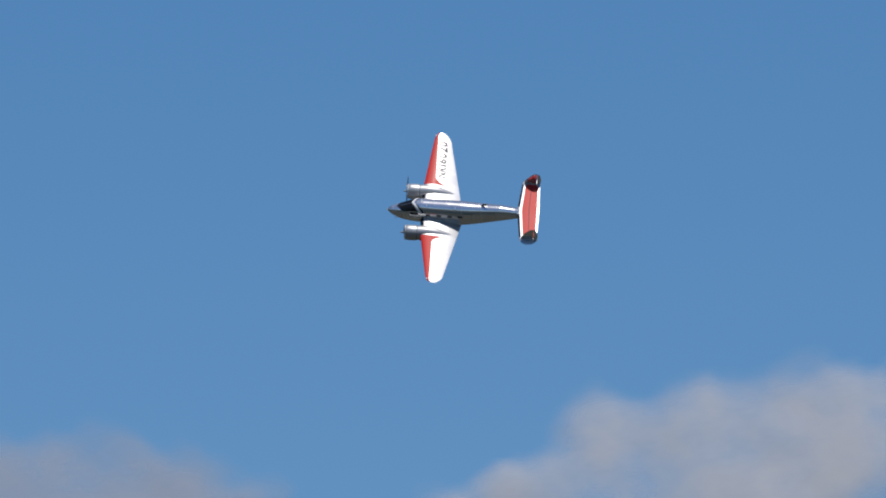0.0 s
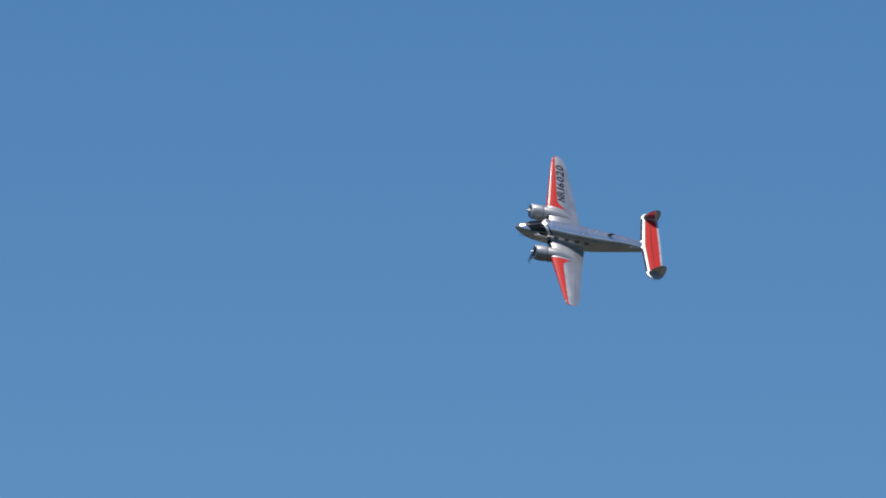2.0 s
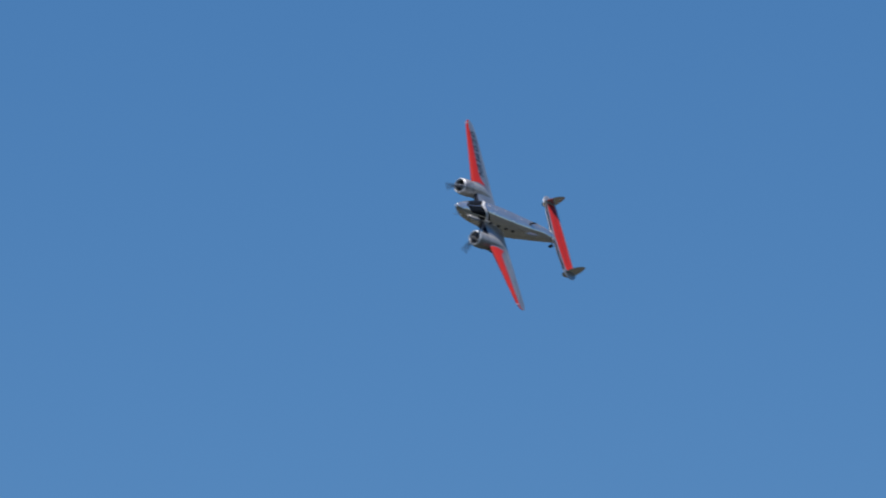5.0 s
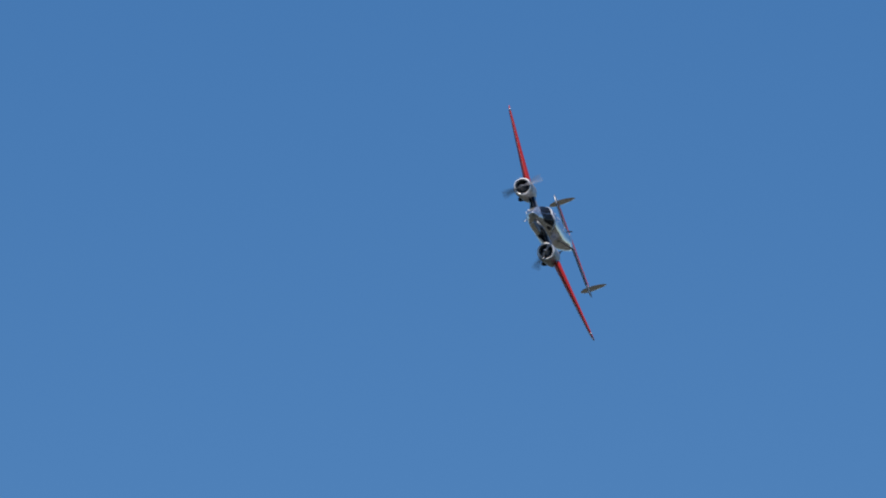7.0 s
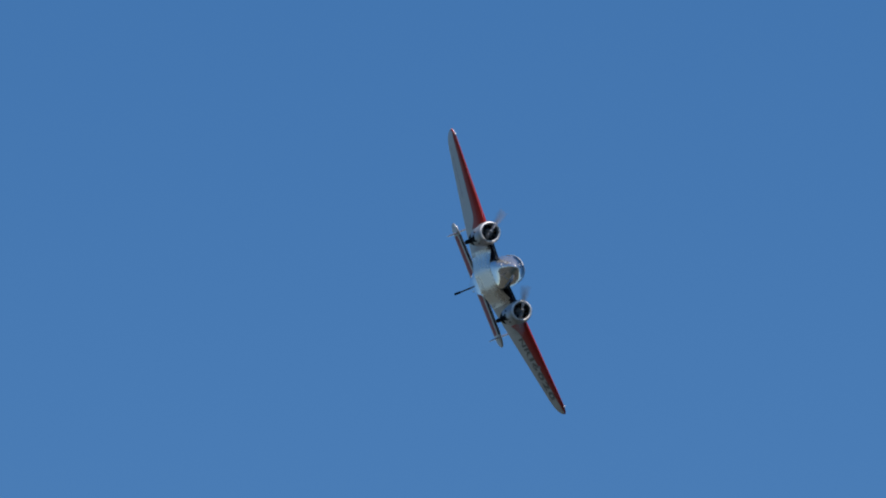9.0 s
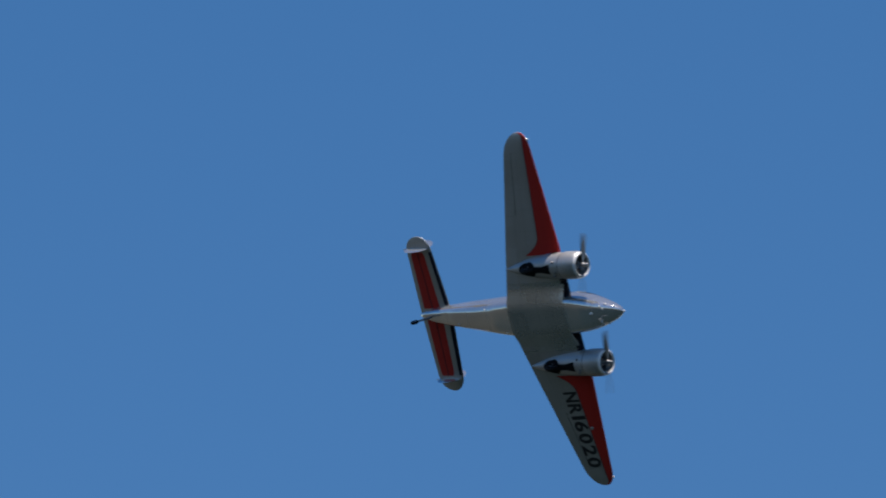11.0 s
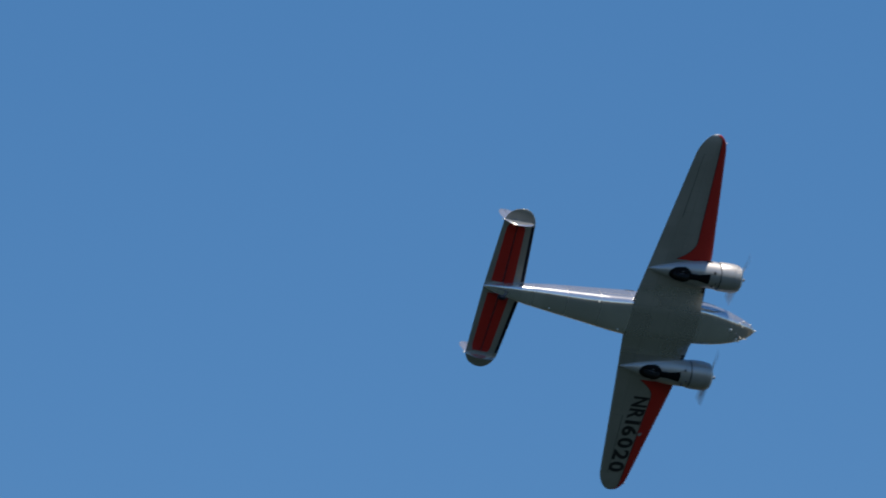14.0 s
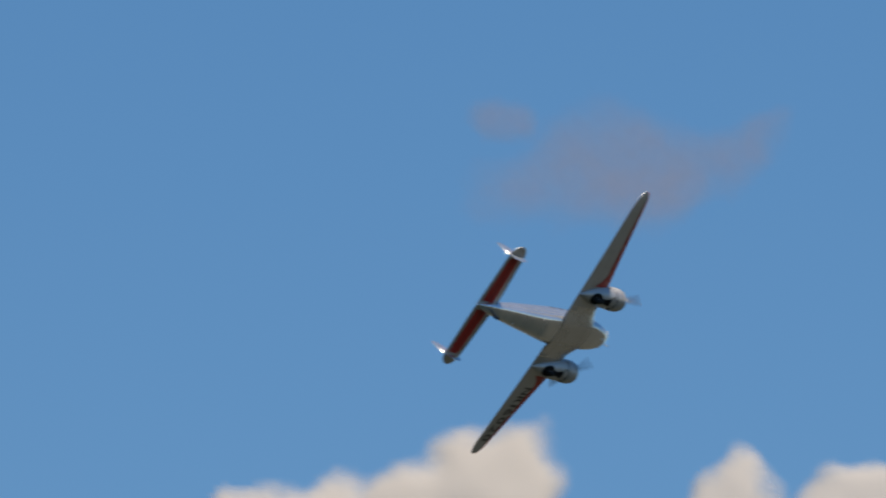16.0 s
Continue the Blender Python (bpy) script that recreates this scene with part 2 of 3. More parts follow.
# ---- clouds ----
# kind, azimuth, elevation, thickness, puffs (across, up, radius) in metres
CLOUDS = [
    ('dense', 1.362, 10.959, 0.85, ((39, 23, 25), (-7, 20, 21), (-44, 14, 21), (13, 4, 33), (-77, -16, 18), (-26, -13, 37), (33, -17, 41), (-100, -20, 15), (63, 17, 22), (55, 0, 24), (-61, -9, 19))),
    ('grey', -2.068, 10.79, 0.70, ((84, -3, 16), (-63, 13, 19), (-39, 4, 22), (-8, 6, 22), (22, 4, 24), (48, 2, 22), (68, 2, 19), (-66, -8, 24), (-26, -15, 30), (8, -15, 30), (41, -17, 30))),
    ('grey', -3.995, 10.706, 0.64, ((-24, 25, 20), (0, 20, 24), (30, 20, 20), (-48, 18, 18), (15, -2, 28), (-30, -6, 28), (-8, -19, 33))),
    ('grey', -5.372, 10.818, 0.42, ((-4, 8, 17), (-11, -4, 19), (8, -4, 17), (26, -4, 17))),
    ('thin', -16.277, 14.848, 0.30, ((0, 4, 24), (19, -2, 22), (-15, -2, 17))),
    ('thin', -4.780, 19.392, 0.36, ((13, 13, 19), (-4, 6, 22), (30, 6, 19), (-26, 0, 17), (55, 2, 19), (81, -3, 20), (99, -7, 15), (-48, -11, 19), (17, -11, 19), (48, -15, 15))),
    ('dense', 10.705, 17.090, 0.58, ((22, 16, 16), (2, 11, 17), (-19, 6, 17), (-35, 0, 15), (44, 6, 17), (61, 2, 15), (83, -2, 11), (-66, 6, 13), (-83, 2, 13), (13, -11, 30), (-26, -17, 26), (-74, -15, 19), (48, -15, 24))),
    ('dense', 14.344, 16.412, 0.80, ((-44, 30, 19), (-24, 26, 17), (0, 35, 17), (22, 28, 19), (41, 37, 18), (61, 24, 19), (85, 24, 17), (99, 13, 17), (105, 0, 16), (83, 0, 28), (44, 0, 37), (0, 0, 37), (-33, 4, 33), (-66, 22, 24), (-99, 15, 24), (-114, 26, 17), (-138, 15, 19), (66, -33, 44), (11, -44, 55))),
    ('crisp', 20.069, 15.274, 0.97, ((41, 18, 18), (17, 14, 18), (-6, 4, 17), (-33, 0, 17), (-55, -1, 16), (-72, -6, 16), (28, -4, 28), (-11, -13, 26))),
    ('crisp', 21.660, 15.298, 0.93, ((0, 6, 12), (-7, -4, 15), (12, -6, 15))),
    ('crisp', 22.270, 15.293, 0.93, ((-2, 4, 15), (15, 4, 16), (-15, -4, 13), (6, -8, 19))),
    ('thin', 21.058, 16.995, 0.56, ((-17, -2, 24), (0, 5, 24), (-39, -9, 22), (11, -4, 22), (46, 5, 17), (63, 14, 13), (28, 2, 19), (19, -11, 17), (-46, 25, 8), (-36, 22, 8))),
]


def build_cloud(kind, azimuth, elevation, dense, puffs, seed):
    """A bank of vapour: a swollen skin over its puffs, ragged at the rim."""
    away = aim(azimuth, elevation)
    right = away.cross(Vector((0, 0, 1))).normalized()
    up = right.cross(away)
    place = EYE + 4400 * away
    step = 3.0
    puff, bumps = {"thin": (2.0, 0.4), "grey": (8.0, 1.5)}.get(kind, (11.0, 1.5))
    x0, x1 = min(p[0] - p[2] for p in puffs) - 12, max(p[0] + p[2] for p in puffs) + 12
    y0, y1 = min(p[1] - p[2] for p in puffs) - 12, max(p[1] + p[2] for p in puffs) + 12
    nx, ny = int((x1 - x0) / step) + 1, int((y1 - y0) / step) + 1
    gx, gy = np.meshgrid(np.linspace(x0, x1, nx), np.linspace(y0, y1, ny), indexing="ij")
    off = Vector((seed * 71.3, seed * 13.7, seed * 5.1))
    body = np.zeros((nx, ny))
    for i in range(nx):
        for j in range(ny):
            p = Vector((gx[i, j], gy[i, j], 0)) + off
            w = noise.noise_vector(p / 34) * 9 + noise.noise_vector(p / 13) * 4
            total = 0.0
            for px, py, pr in puffs:
                d = math.hypot(gx[i, j] + w.x - px, gy[i, j] + w.y - py) / (pr * 1.2)
                if d < 1:
                    total += (1 - d * d) ** 2
            body[i, j] = 1 - math.exp(-1.3 * total)
    bm = bmesh.new()
    layer = bm.loops.layers.uv.new("body")
    verts, amount = {}, {}
    for i in range(nx):
        for j in range(ny):
            if body[i, j] > 0.0:
                p = Vector((gx[i, j], gy[i, j], 0)) + off
                swell = puff * body[i, j] + bumps * noise.fractal(p / 26, 1.0, 2.0, 4) - 0.85 * gy[i, j]
                v = bm.verts.new((gx[i, j], gy[i, j], swell))
                verts[i, j], amount[v] = v, body[i, j]
    for i in range(nx - 1):
        for j in range(ny - 1):
            quad = [verts.get(k) for k in ((i, j), (i + 1, j), (i + 1, j + 1), (i, j + 1))]
            if all(quad):
                f = bm.faces.new(quad)
                for lp in f.loops:
                    lp[layer].uv = (amount[lp.vert], dense)
    for v in [v for v in bm.verts if not v.link_faces]:
        bm.verts.remove(v)
    thin = kind == "thin"
    ob = part("cloud", bm, {"thin": HAZE, "grey": SHADED_VAPOUR, "crisp": CRISP_VAPOUR}.get(kind, VAPOUR))
    ob.matrix_world = Matrix.Translation(place) @ Matrix((right, up, -away)).transposed().to_4x4()
    ob.visible_shadow = False
    tagged(ob, "thin torn veil of greyish-pink vapour" if thin else "flat cloud bank with soft ragged top, shaded by a greyer tone" if kind == "grey" else "soft white cumulus cloud with ragged puffs", "cloud", "clouds in the sky")


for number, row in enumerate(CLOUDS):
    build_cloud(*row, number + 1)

# ---- airplane: x forward, y to its left, z up ----
airplane = tagged(new("airplane"), "polished silver twin-engined vintage airliner with orange-red trim, banking", "airplane")

# fuselage stations: x, centre height, half width, rise above centre, drop below it
STATIONS = [
    (3.37, 0.22, 0.02, 0.02, 0.02), (3.33, 0.22, 0.09, 0.09, 0.09), (3.22, 0.22, 0.19, 0.18, 0.18), (3.0, 0.21, 0.32, 0.29, 0.31), (2.7, 0.21, 0.44, 0.40, 0.43),
    (2.35, 0.21, 0.56, 0.51, 0.53), (2.0, 0.22, 0.65, 0.63, 0.58), (1.6, 0.23, 0.72, 0.83, 0.60), (1.25, 0.24, 0.76, 0.93, 0.60), (0.8, 0.25, 0.79, 0.95, 0.60),
    (0.0, 0.25, 0.82, 0.94, 0.63), (-1.0, 0.26, 0.82, 0.92, 0.68), (-2.0, 0.26, 0.80, 0.89, 0.73), (-3.0, 0.33, 0.71, 0.78, 0.73), (-4.0, 0.42, 0.61, 0.66, 0.65),
    (-5.0, 0.52, 0.51, 0.55, 0.55), (-6.0, 0.60, 0.40, 0.33, 0.42), (-6.4, 0.63, 0.34, 0.22, 0.38), (-6.8, 0.66, 0.28, 0.16, 0.31), (-7.3, 0.70, 0.18, 0.11, 0.20), (-7.65, 0.73, 0.09, 0.06, 0.10), (-7.78, 0.74, 0.02, 0.02, 0.02)]
ST = np.array(STATIONS)[::-1]


def hull(x, angle, lift=0.0):
    """A point of the fuselage skin at x; angle in degrees, 0 to the left, 90 on top."""
    zc, a, bt, bb = (float(np.interp(x, ST[:, 0], ST[:, k])) for k in (1, 2, 3, 4))
    c, s = math.cos(radians(angle)), math.sin(radians(angle))
    e = 0.88 if s > 0 else float(np.interp(x, (-4.0, -1.8, 0.8, 2.2), (0.66, 0.50, 0.50, 0.66)))
    y = (a + lift) * math.copysign(abs(c) ** e, c)
    z = zc + ((bt if s > 0 else bb) + lift) * math.copysign(abs(s) ** e, s)
    return Vector((x, y, z))


bm = bmesh.new()
xs = sorted(set([s[0] for s in STATIONS] + spread(-7.3, 3.0, 42)))
loft(bm, [[hull(x, 360 * k / 48) for k in range(48)] for x in xs])
fuselage = part("fuselage", bm, POLISHED, airplane, "mirror-polished bare aluminium fuselage")


def pane(name, corners, mat=GLASS, parent=None, label="", n=6, thick=0.008):
    """A plate on the fuselage between four (x, angle) corners."""
    (xa, ta), (xb, tb), (xc, tc), (xd, td) = corners

    def at(u, v, lift):
        x = (xa * (1 - u) + xb * u) * (1 - v) + (xd * (1 - u) + xc * u) * v
        t = (ta * (1 - u) + tb * u) * (1 - v) + (td * (1 - u) + tc * u) * v
        return hull(x, t, lift)
    b = bmesh.new()
    sheet(b, at, spread(0, 1, n), spread(0, 1, n), thick)
    return part(name, b, mat, parent or fuselage, label)


def mirrored(corners):
    return [(x, 180 - t) for x, t in corners]


WINDSHIELD = [(2.70, 89), (1.62, 89), (1.04, 34), (2.30, 42)]
SIDE_PANE = [(1.78, 31), (1.16, 29), (1.04, 17), (1.58, 17)]
REAR_PANE = [(1.38, 76), (1.22, 76), (0.62, 26), (0.80, 26)]
POST = [(1.62, 90), (1.44, 90), (0.82, 24), (1.02, 24)]
for c in (WINDSHIELD, mirrored(WINDSHIELD)):
    pane("windshield", c, GLASS, label="dark tinted windshield pane", n=9)
for c in (SIDE_PANE, mirrored(SIDE_PANE), REAR_PANE, mirrored(REAR_PANE)):
    pane("cockpit_window", c, label="dark cockpit side window")
for c in (POST, mirrored(POST)):
    pane("windshield_frame", c, FRAME, thick=0.024, n=9, label="bright metal windshield frame")
for side in (0, 1):
    for x in (0.55, -0.25, -1.05, -1.80):
        c = [(x, 24), (x - 0.34, 24), (x - 0.34, 12), (x, 12)]
        pane("cabin_window", mirrored(c) if side else c, CABIN_GLASS, n=4)
for a, b in (((-2.2, -2.22), (36, -28)), ((-2.83, -2.85), (36, -28)), ((-2.2, -2.85), (36, 34.5)), ((-2.2, -2.85), (-27, -28))):
    pane("door_seam", [(a[0], b[0]), (a[1], b[0]), (a[1], b[1]), (a[0], b[1])], BLACK, n=5, thick=0.003)
for x in (2.2, 0.88, -2.05, -3.3, -4.6, -5.9):
    b = bmesh.new()
    sheet(b, lambda u, v, lift: hull(u, v, lift), [x, x + 0.009], spread(-90, 270, 49), 0.0015)
    part("skin_seam", b, SEAM, fuselage)
for angle in (62, 118, -8, 188):
    b = bmesh.new()
    sheet(b, lambda u, v, lift: hull(u, angle + v, lift), spread(-6.6, 0.4, 40), [-0.3, 0.3], 0.0015)
    part("skin_seam", b, SEAM, fuselage)
# small round fittings along the roof and flanks
for x, angle in ((0.9, 96), (0.2, 90), (-0.9, 102), (-2.6, 93), (-4.6, 96), (0.5, 70), (-1.6, 68), (-2.4, -60), (-3.4, 240), (-5.2, -70)):
    b = bmesh.new()
    bmesh.ops.create_icosphere(b, subdivisions=2, radius=0.035, matrix=Matrix.Translation(hull(x, angle, 0.0)))
    part("skin_fitting", b, LENS, fuselage, "small bright round fitting")

# nose: small lamps and the pitot mast, tail cone light
for x, angle, r in ((2.16, 265, 0.06), (2.53, 230, 0.045), (2.66, 244, 0.032), (2.53, 291, 0.045), (2.73, 335, 0.05), (3.07, 198, 0.04), (2.53, -50, 0.045), (2.73, 205, 0.05)):
    b = bmesh.new()
    bmesh.ops.create_icosphere(b, subdivisions=2, radius=r, matrix=Matrix.Translation(hull(x, angle, 0.0)))
    part("nose_lamp", b, LENS, fuselage, "small round clear lamp")
b = bmesh.new()
bmesh.ops.create_icosphere(b, subdivisions=2, radius=0.05, matrix=Matrix.Translation((3.39, 0, 0.22)))
part("nose_tip", b, LENS, fuselage)
b = bmesh.new()
tube(b, [(2.55, 0.1, -0.28), (2.6, 0.1, -0.46), (2.66, 0.1, -0.50), (2.85, 0.1, -0.50)], [0.022, 0.018, 0.018, 0.012], 8)
part("pitot_tube", b, CHROME, fuselage)
b = bmesh.new()
loft(b, [[(x - 0.16 * k, y * (1 - 0.6 * k), 0.485 + 0.70 + 0.17 * k) for x, y in ((-3.50, 0.0), (-3.60, 0.035), (-3.82, 0.0), (-3.60, -0.035))] for k in (-0.4, 0, 0.5, 1)])
part("antenna_blade", b, BLACK, fuselage, "small dark blade antenna")

# ---- wings ----
TIP, TIP_START = 7.54, 6.72


def wing_lead(y):
    return 0.95 - 0.055 * y if y < 2.7 else 0.81 - 0.132 * (y - 2.7)


def wing_trail(y):
    return -2.10 + 0.181 * (y - 0.65)


def wing_edges(y):
    lead, trail = wing_lead(y), wing_trail(y)
    if y > TIP_START:
        u = (y - TIP_START) / (TIP - TIP_START)
        front, rear = (math.sqrt(max(0.0, 1 - u ** k)) * 0.985 + 0.015 for k in (3.4, 2.0))
        mid = wing_lead(TIP_START) * 0.58 + wing_trail(TIP_START) * 0.42
        lead, trail = mid + (lead - mid) * front, mid + (trail - mid) * rear
    return lead, trail


def section(c, thick):
    return 5 * thick * (0.2969 * math.sqrt(c) - 0.1260 * c - 0.3516 * c * c + 0.2843 * c ** 3 - 0.1015 * c ** 4)


def wing_point(side, y, c, face, lift=0.0):
    """A point of the wing skin: span y, chord share c, face 1 on top or -1 below."""
    lead, trail = wing_edges(y)
    chord = lead - trail
    thick = 0.18 - 0.065 * min(y / 7.0, 1)
    x = lead - c * chord + lift * max(0.0, 1 - c / 0.04)
    z = 0.06 + 0.090 * y - 0.145 * c * chord + 0.02 * chord * 4 * c * (1 - c) + face * (section(c, thick) * chord + 0.004)
    return Vector((x, side * y, z + face * lift))


CHORD = [0, 0.004, 0.012, 0.025, 0.045, 0.07, 0.1, 0.15, 0.2, 0.27, 0.35, 0.44, 0.53, 0.62, 0.7, 0.78, 0.86, 0.93, 1.0]
SPAN = spread(0.3, 6.7, 24) + [6.85, 7.0, 7.12, 7.24, 7.34, 7.42, 7.48, 7.52, 7.54]


def wing_sheet(name, side, y_list, c_from, c_to, face, mat, parent, n=8, thick=0.005, label=""):
    """A plate on the wing; c_from and c_to give the chord share at each span."""
    b = bmesh.new()

    def at(u, v, lift):
        c = min(max(c_from(u) * (1 - v) + c_to(u) * v, 0), 1)
        return wing_point(side, u, c, face, lift)
    bend = 2.2 if n > 4 and c_from(y_list[0]) == 0 else 1.0
    sheet(b, at, y_list, [v ** bend for v in spread(0, 1, n)], thick)
    return part(name, b, mat, parent, label)


def control_surface(name, side, y_list, c0, wing, label):
    """A hinged trailing-edge surface, a hair proud of the wing that carries it."""
    b = bmesh.new()
    cs = spread(c0, 1.0, 7)
    loft(b, [[wing_point(side, y, c, 1, 0.004) for c in cs] + [wing_point(side, y, c, -1, 0.004) for c in cs[::-1]] for y in y_list])
    part(name, b, WING_SKIN, wing, label)


def share(y, x):
    """The chord share at which the wing's span y reaches x."""
    lead, trail = wing_edges(y)
    return min(max((lead - x) / (lead - trail), 0.0), 1.0)


def red_edge(y):
    lead, _ = wing_edges(y)
    x = -0.01 - (0.75 * ((3.3 - y) / 0.75) ** 2 if y < 3.3 else 0)
    return share(y, min(x, lead - 0.13))


def wing_lettering(side, face, wing):
    """The painted marking, laid on the wing's skin: runs outboard with its tops forward."""
    b = bmesh.new()
    at = 3.3
    for letter in "NR16020":
        curve = bpy.data.curves.new("marking", "FONT")
        curve.body = letter
        curve.resolution_u = 3
        curve.offset = 0.032
        ob = bpy.data.objects.new("marking", curve)
        scene.collection.objects.link(ob)
        bpy.context.view_layer.update()
        me = bpy.data.meshes.new_from_object(ob.evaluated_get(bpy.context.evaluated_depsgraph_get()))
        bpy.data.objects.remove(ob)
        old = set(b.verts)
        b.from_mesh(me)
        fresh = [v for v in b.verts if v not in old]
        xs_, ys_ = [v.co.x for v in fresh], [v.co.y for v in fresh]
        ax, bx, ay, by = min(xs_), max(xs_), min(ys_), max(ys_)
        wide = 0.16 if letter == "1" else 0.46
        for v in fresh:
            v.co = Vector((at + (v.co.x - ax) / (bx - ax) * wide, -0.72 + (v.co.y - ay) / (by - ay) * 0.66, 0))
        at += wide + 0.08
    for k in range(1, 12):
        bmesh.ops.bisect_plane(b, geom=b.verts[:] + b.edges[:] + b.faces[:], plane_co=(0, -0.72 + 0.055 * k, 0), plane_no=(0, 1, 0))
    for k in range(1, 20):
        bmesh.ops.bisect_plane(b, geom=b.verts[:] + b.edges[:] + b.faces[:], plane_co=(3.3 + 0.17 * k, 0, 0), plane_no=(1, 0, 0))
    for v in b.verts:
        y, x = v.co.x, v.co.y
        v.co = wing_point(side, y, share(y, x), face, 0.007)
    part("lettering", b, BLACK, wing, "black painted block lettering", False)


def build_wing(side):
    b = bmesh.new()
    rings = []
    for y in SPAN:
        upper = [wing_point(side, y, c, 1) for c in CHORD]
        lower = [wing_point(side, y, c, -1) for c in CHORD[::-1]]
        rings.append(upper + lower)
    loft(b, rings)
    wing = part("wing", b, WING_SKIN, airplane, "tapered silver wing with an orange-red leading edge")
    outer = spread(2.56, 3.3, 8) + spread(3.5, 6.7, 10) + [6.85, 7.0, 7.12, 7.24, 7.34, 7.42, 7.48, 7.52]
    for face in (1, -1):
        wing_sheet("leading_edge_panel", side, outer, lambda y: 0.0, red_edge, face, RED_EDGE, wing, 18, label="glossy orange-red leading-edge paint")
        wing_sheet("pinstripe", side, outer[:-3], red_edge, lambda y: red_edge(y) + 0.028 / (wing_edges(y)[0] - wing_edges(y)[1]), face, BLACK, wing, 2, 0.006)
        wing_sheet("deicing_boot", side, spread(0.7, 1.62, 6), lambda y: 0.0, lambda y: 0.075, face, BOOT, wing, 10, label="black rubber leading-edge boot")
        wing_sheet("hinge_gap", side, spread(4.2, 6.75, 12), lambda y: 0.730, lambda y: 0.742, face, BLACK, wing, 2, 0.003)
        wing_sheet("hinge_gap", side, [4.188, 4.202], lambda y: 0.74, lambda y: 1.0, face, SEAM, wing, 6, 0.003)
        wing_sheet("flap_gap", side, spread(0.9, 4.15, 12), lambda y: 0.768, lambda y: 0.775, face, SEAM, wing, 2, 0.002)
        for y in (1.45, 2.72, 3.55, 4.4, 5.25, 6.1, 6.72):
            wing_sheet("skin_seam", side, [y, y + 0.013], lambda v: max(0.02, red_edge(v) if v > 2.7 else 0.02), lambda v: 0.72, face, SEAM, wing, 12, 0.002)
        for c in (0.36, 0.56):
            wing_sheet("skin_seam", side, spread(0.85, 6.7, 20), lambda v: c, lambda v: c + 0.012 / (wing_edges(v)[0] - wing_edges(v)[1]), face, SEAM, wing, 2, 0.002)
    control_surface("aileron", side, spread(4.215, 6.73, 14), 0.742, wing, "silver aileron at the trailing edge")
    control_surface("flap", side, spread(0.92, 4.17, 14), 0.775, wing, "silver split flap at the trailing edge")
    b = bmesh.new()
    bmesh.ops.create_icosphere(b, subdivisions=2, radius=0.06, matrix=Matrix.Translation(wing_point(side, 7.2, 0.02, 1)) @ Matrix.Diagonal((1.5, 1, 0.8, 1)))
    part("navigation_light", b, LENS, wing, "small clear wingtip light")
    if side > 0:
        b = bmesh.new()
        bmesh.ops.create_uvsphere(b, u_segments=14, v_segments=8, radius=0.085, matrix=Matrix.Translation(wing_point(side, 4.95, 0.24, -1)) @ Matrix.Diagonal((1, 1, 0.3, 1)))
        part("landing_light", b, COWL, wing, "round flush landing light")
    for y, c, r in ((0.95, 0.16, 0.022), (1.05, 0.40, 0.018), (1.3, 0.62, 0.018), (3.1, 0.52, 0.016)):
        b = bmesh.new()
        bmesh.ops.create_icosphere(b, subdivisions=1, radius=r, matrix=Matrix.Translation(wing_point(side, y, c, -1, 0.008)))
        part("drain_fitting", b, LENS, wing, "tiny bright drain fitting")
    return wing


wings = {side: build_wing(side) for side in (1, -1)}
# the centre section's skin, faired from one wing's underside across the belly to the other's
b = bmesh.new()


def belly(u, y, lift):
    side = 1 if y >= 0 else -1
    x = 0.78 + (wing_trail(max(abs(y), 0.65)) + 0.03 - 0.78) * u
    w = min(max((abs(y) - 0.32) / 1.13, 0.0), 1.0)
    w = w * w * (3 - 2 * w)
    outer = wing_point(side, 1.45, share(1.45, x), -1).z
    return Vector((x, y, hull(x, -90).z * (1 - w) + outer * w - lift))


sheet(b, belly, spread(0, 1, 24), spread(-1.45, 1.45, 31), 0.008)
part("belly_fairing", b, BELLY, fuselage, "dull grey aluminium belly skin, faired into the wings")
for y in (-0.62, 0.62):
    b = bmesh.new()
    sheet(b, belly, spread(0.02, 0.98, 20), [y, y + 0.01], 0.0095)
    part("skin_seam", b, SEAM, fuselage)
for u in (0.2, 0.46, 0.74):
    b = bmesh.new()
    sheet(b, belly, [u, u + 0.004], spread(-1.4, 1.4, 29), 0.0095)
    part("skin_seam", b, SEAM, fuselage)
wing_lettering(-1, 1, wings[-1])
wing_lettering(1, -1, wings[1])

# ---- engines ----
ENGINE_Y, ENGINE_Z = 2.07, 0.05


def ring_profile(bm_, profile, y, z, sides=40):
    """Turns a profile of (x, radius) about an engine's axis."""
    loft(bm_, [[(x, y + r * math.cos(2 * math.pi * k / sides), z + r * math.sin(2 * math.pi * k / sides)) for k in range(sides)] for x, r in profile], True, False)


def nacelle_point(y0, x, angle, lift=0.0):
    xs_ = (-1.82, -1.66, -1.25, -0.8, -0.3, 0.3, 0.8, 1.16)
    r = float(np.interp(x, xs_, (0.015, 0.07, 0.21, 0.34, 0.45, 0.52, 0.53, 0.518))) + lift
    zc = ENGINE_Z + float(np.interp(x, xs_, (-0.20, -0.19, -0.15, -0.09, -0.02, 0.03, 0.02, 0.0)))
    return Vector((x, y0 + r * math.cos(radians(angle)), zc + r * math.sin(radians(angle))))


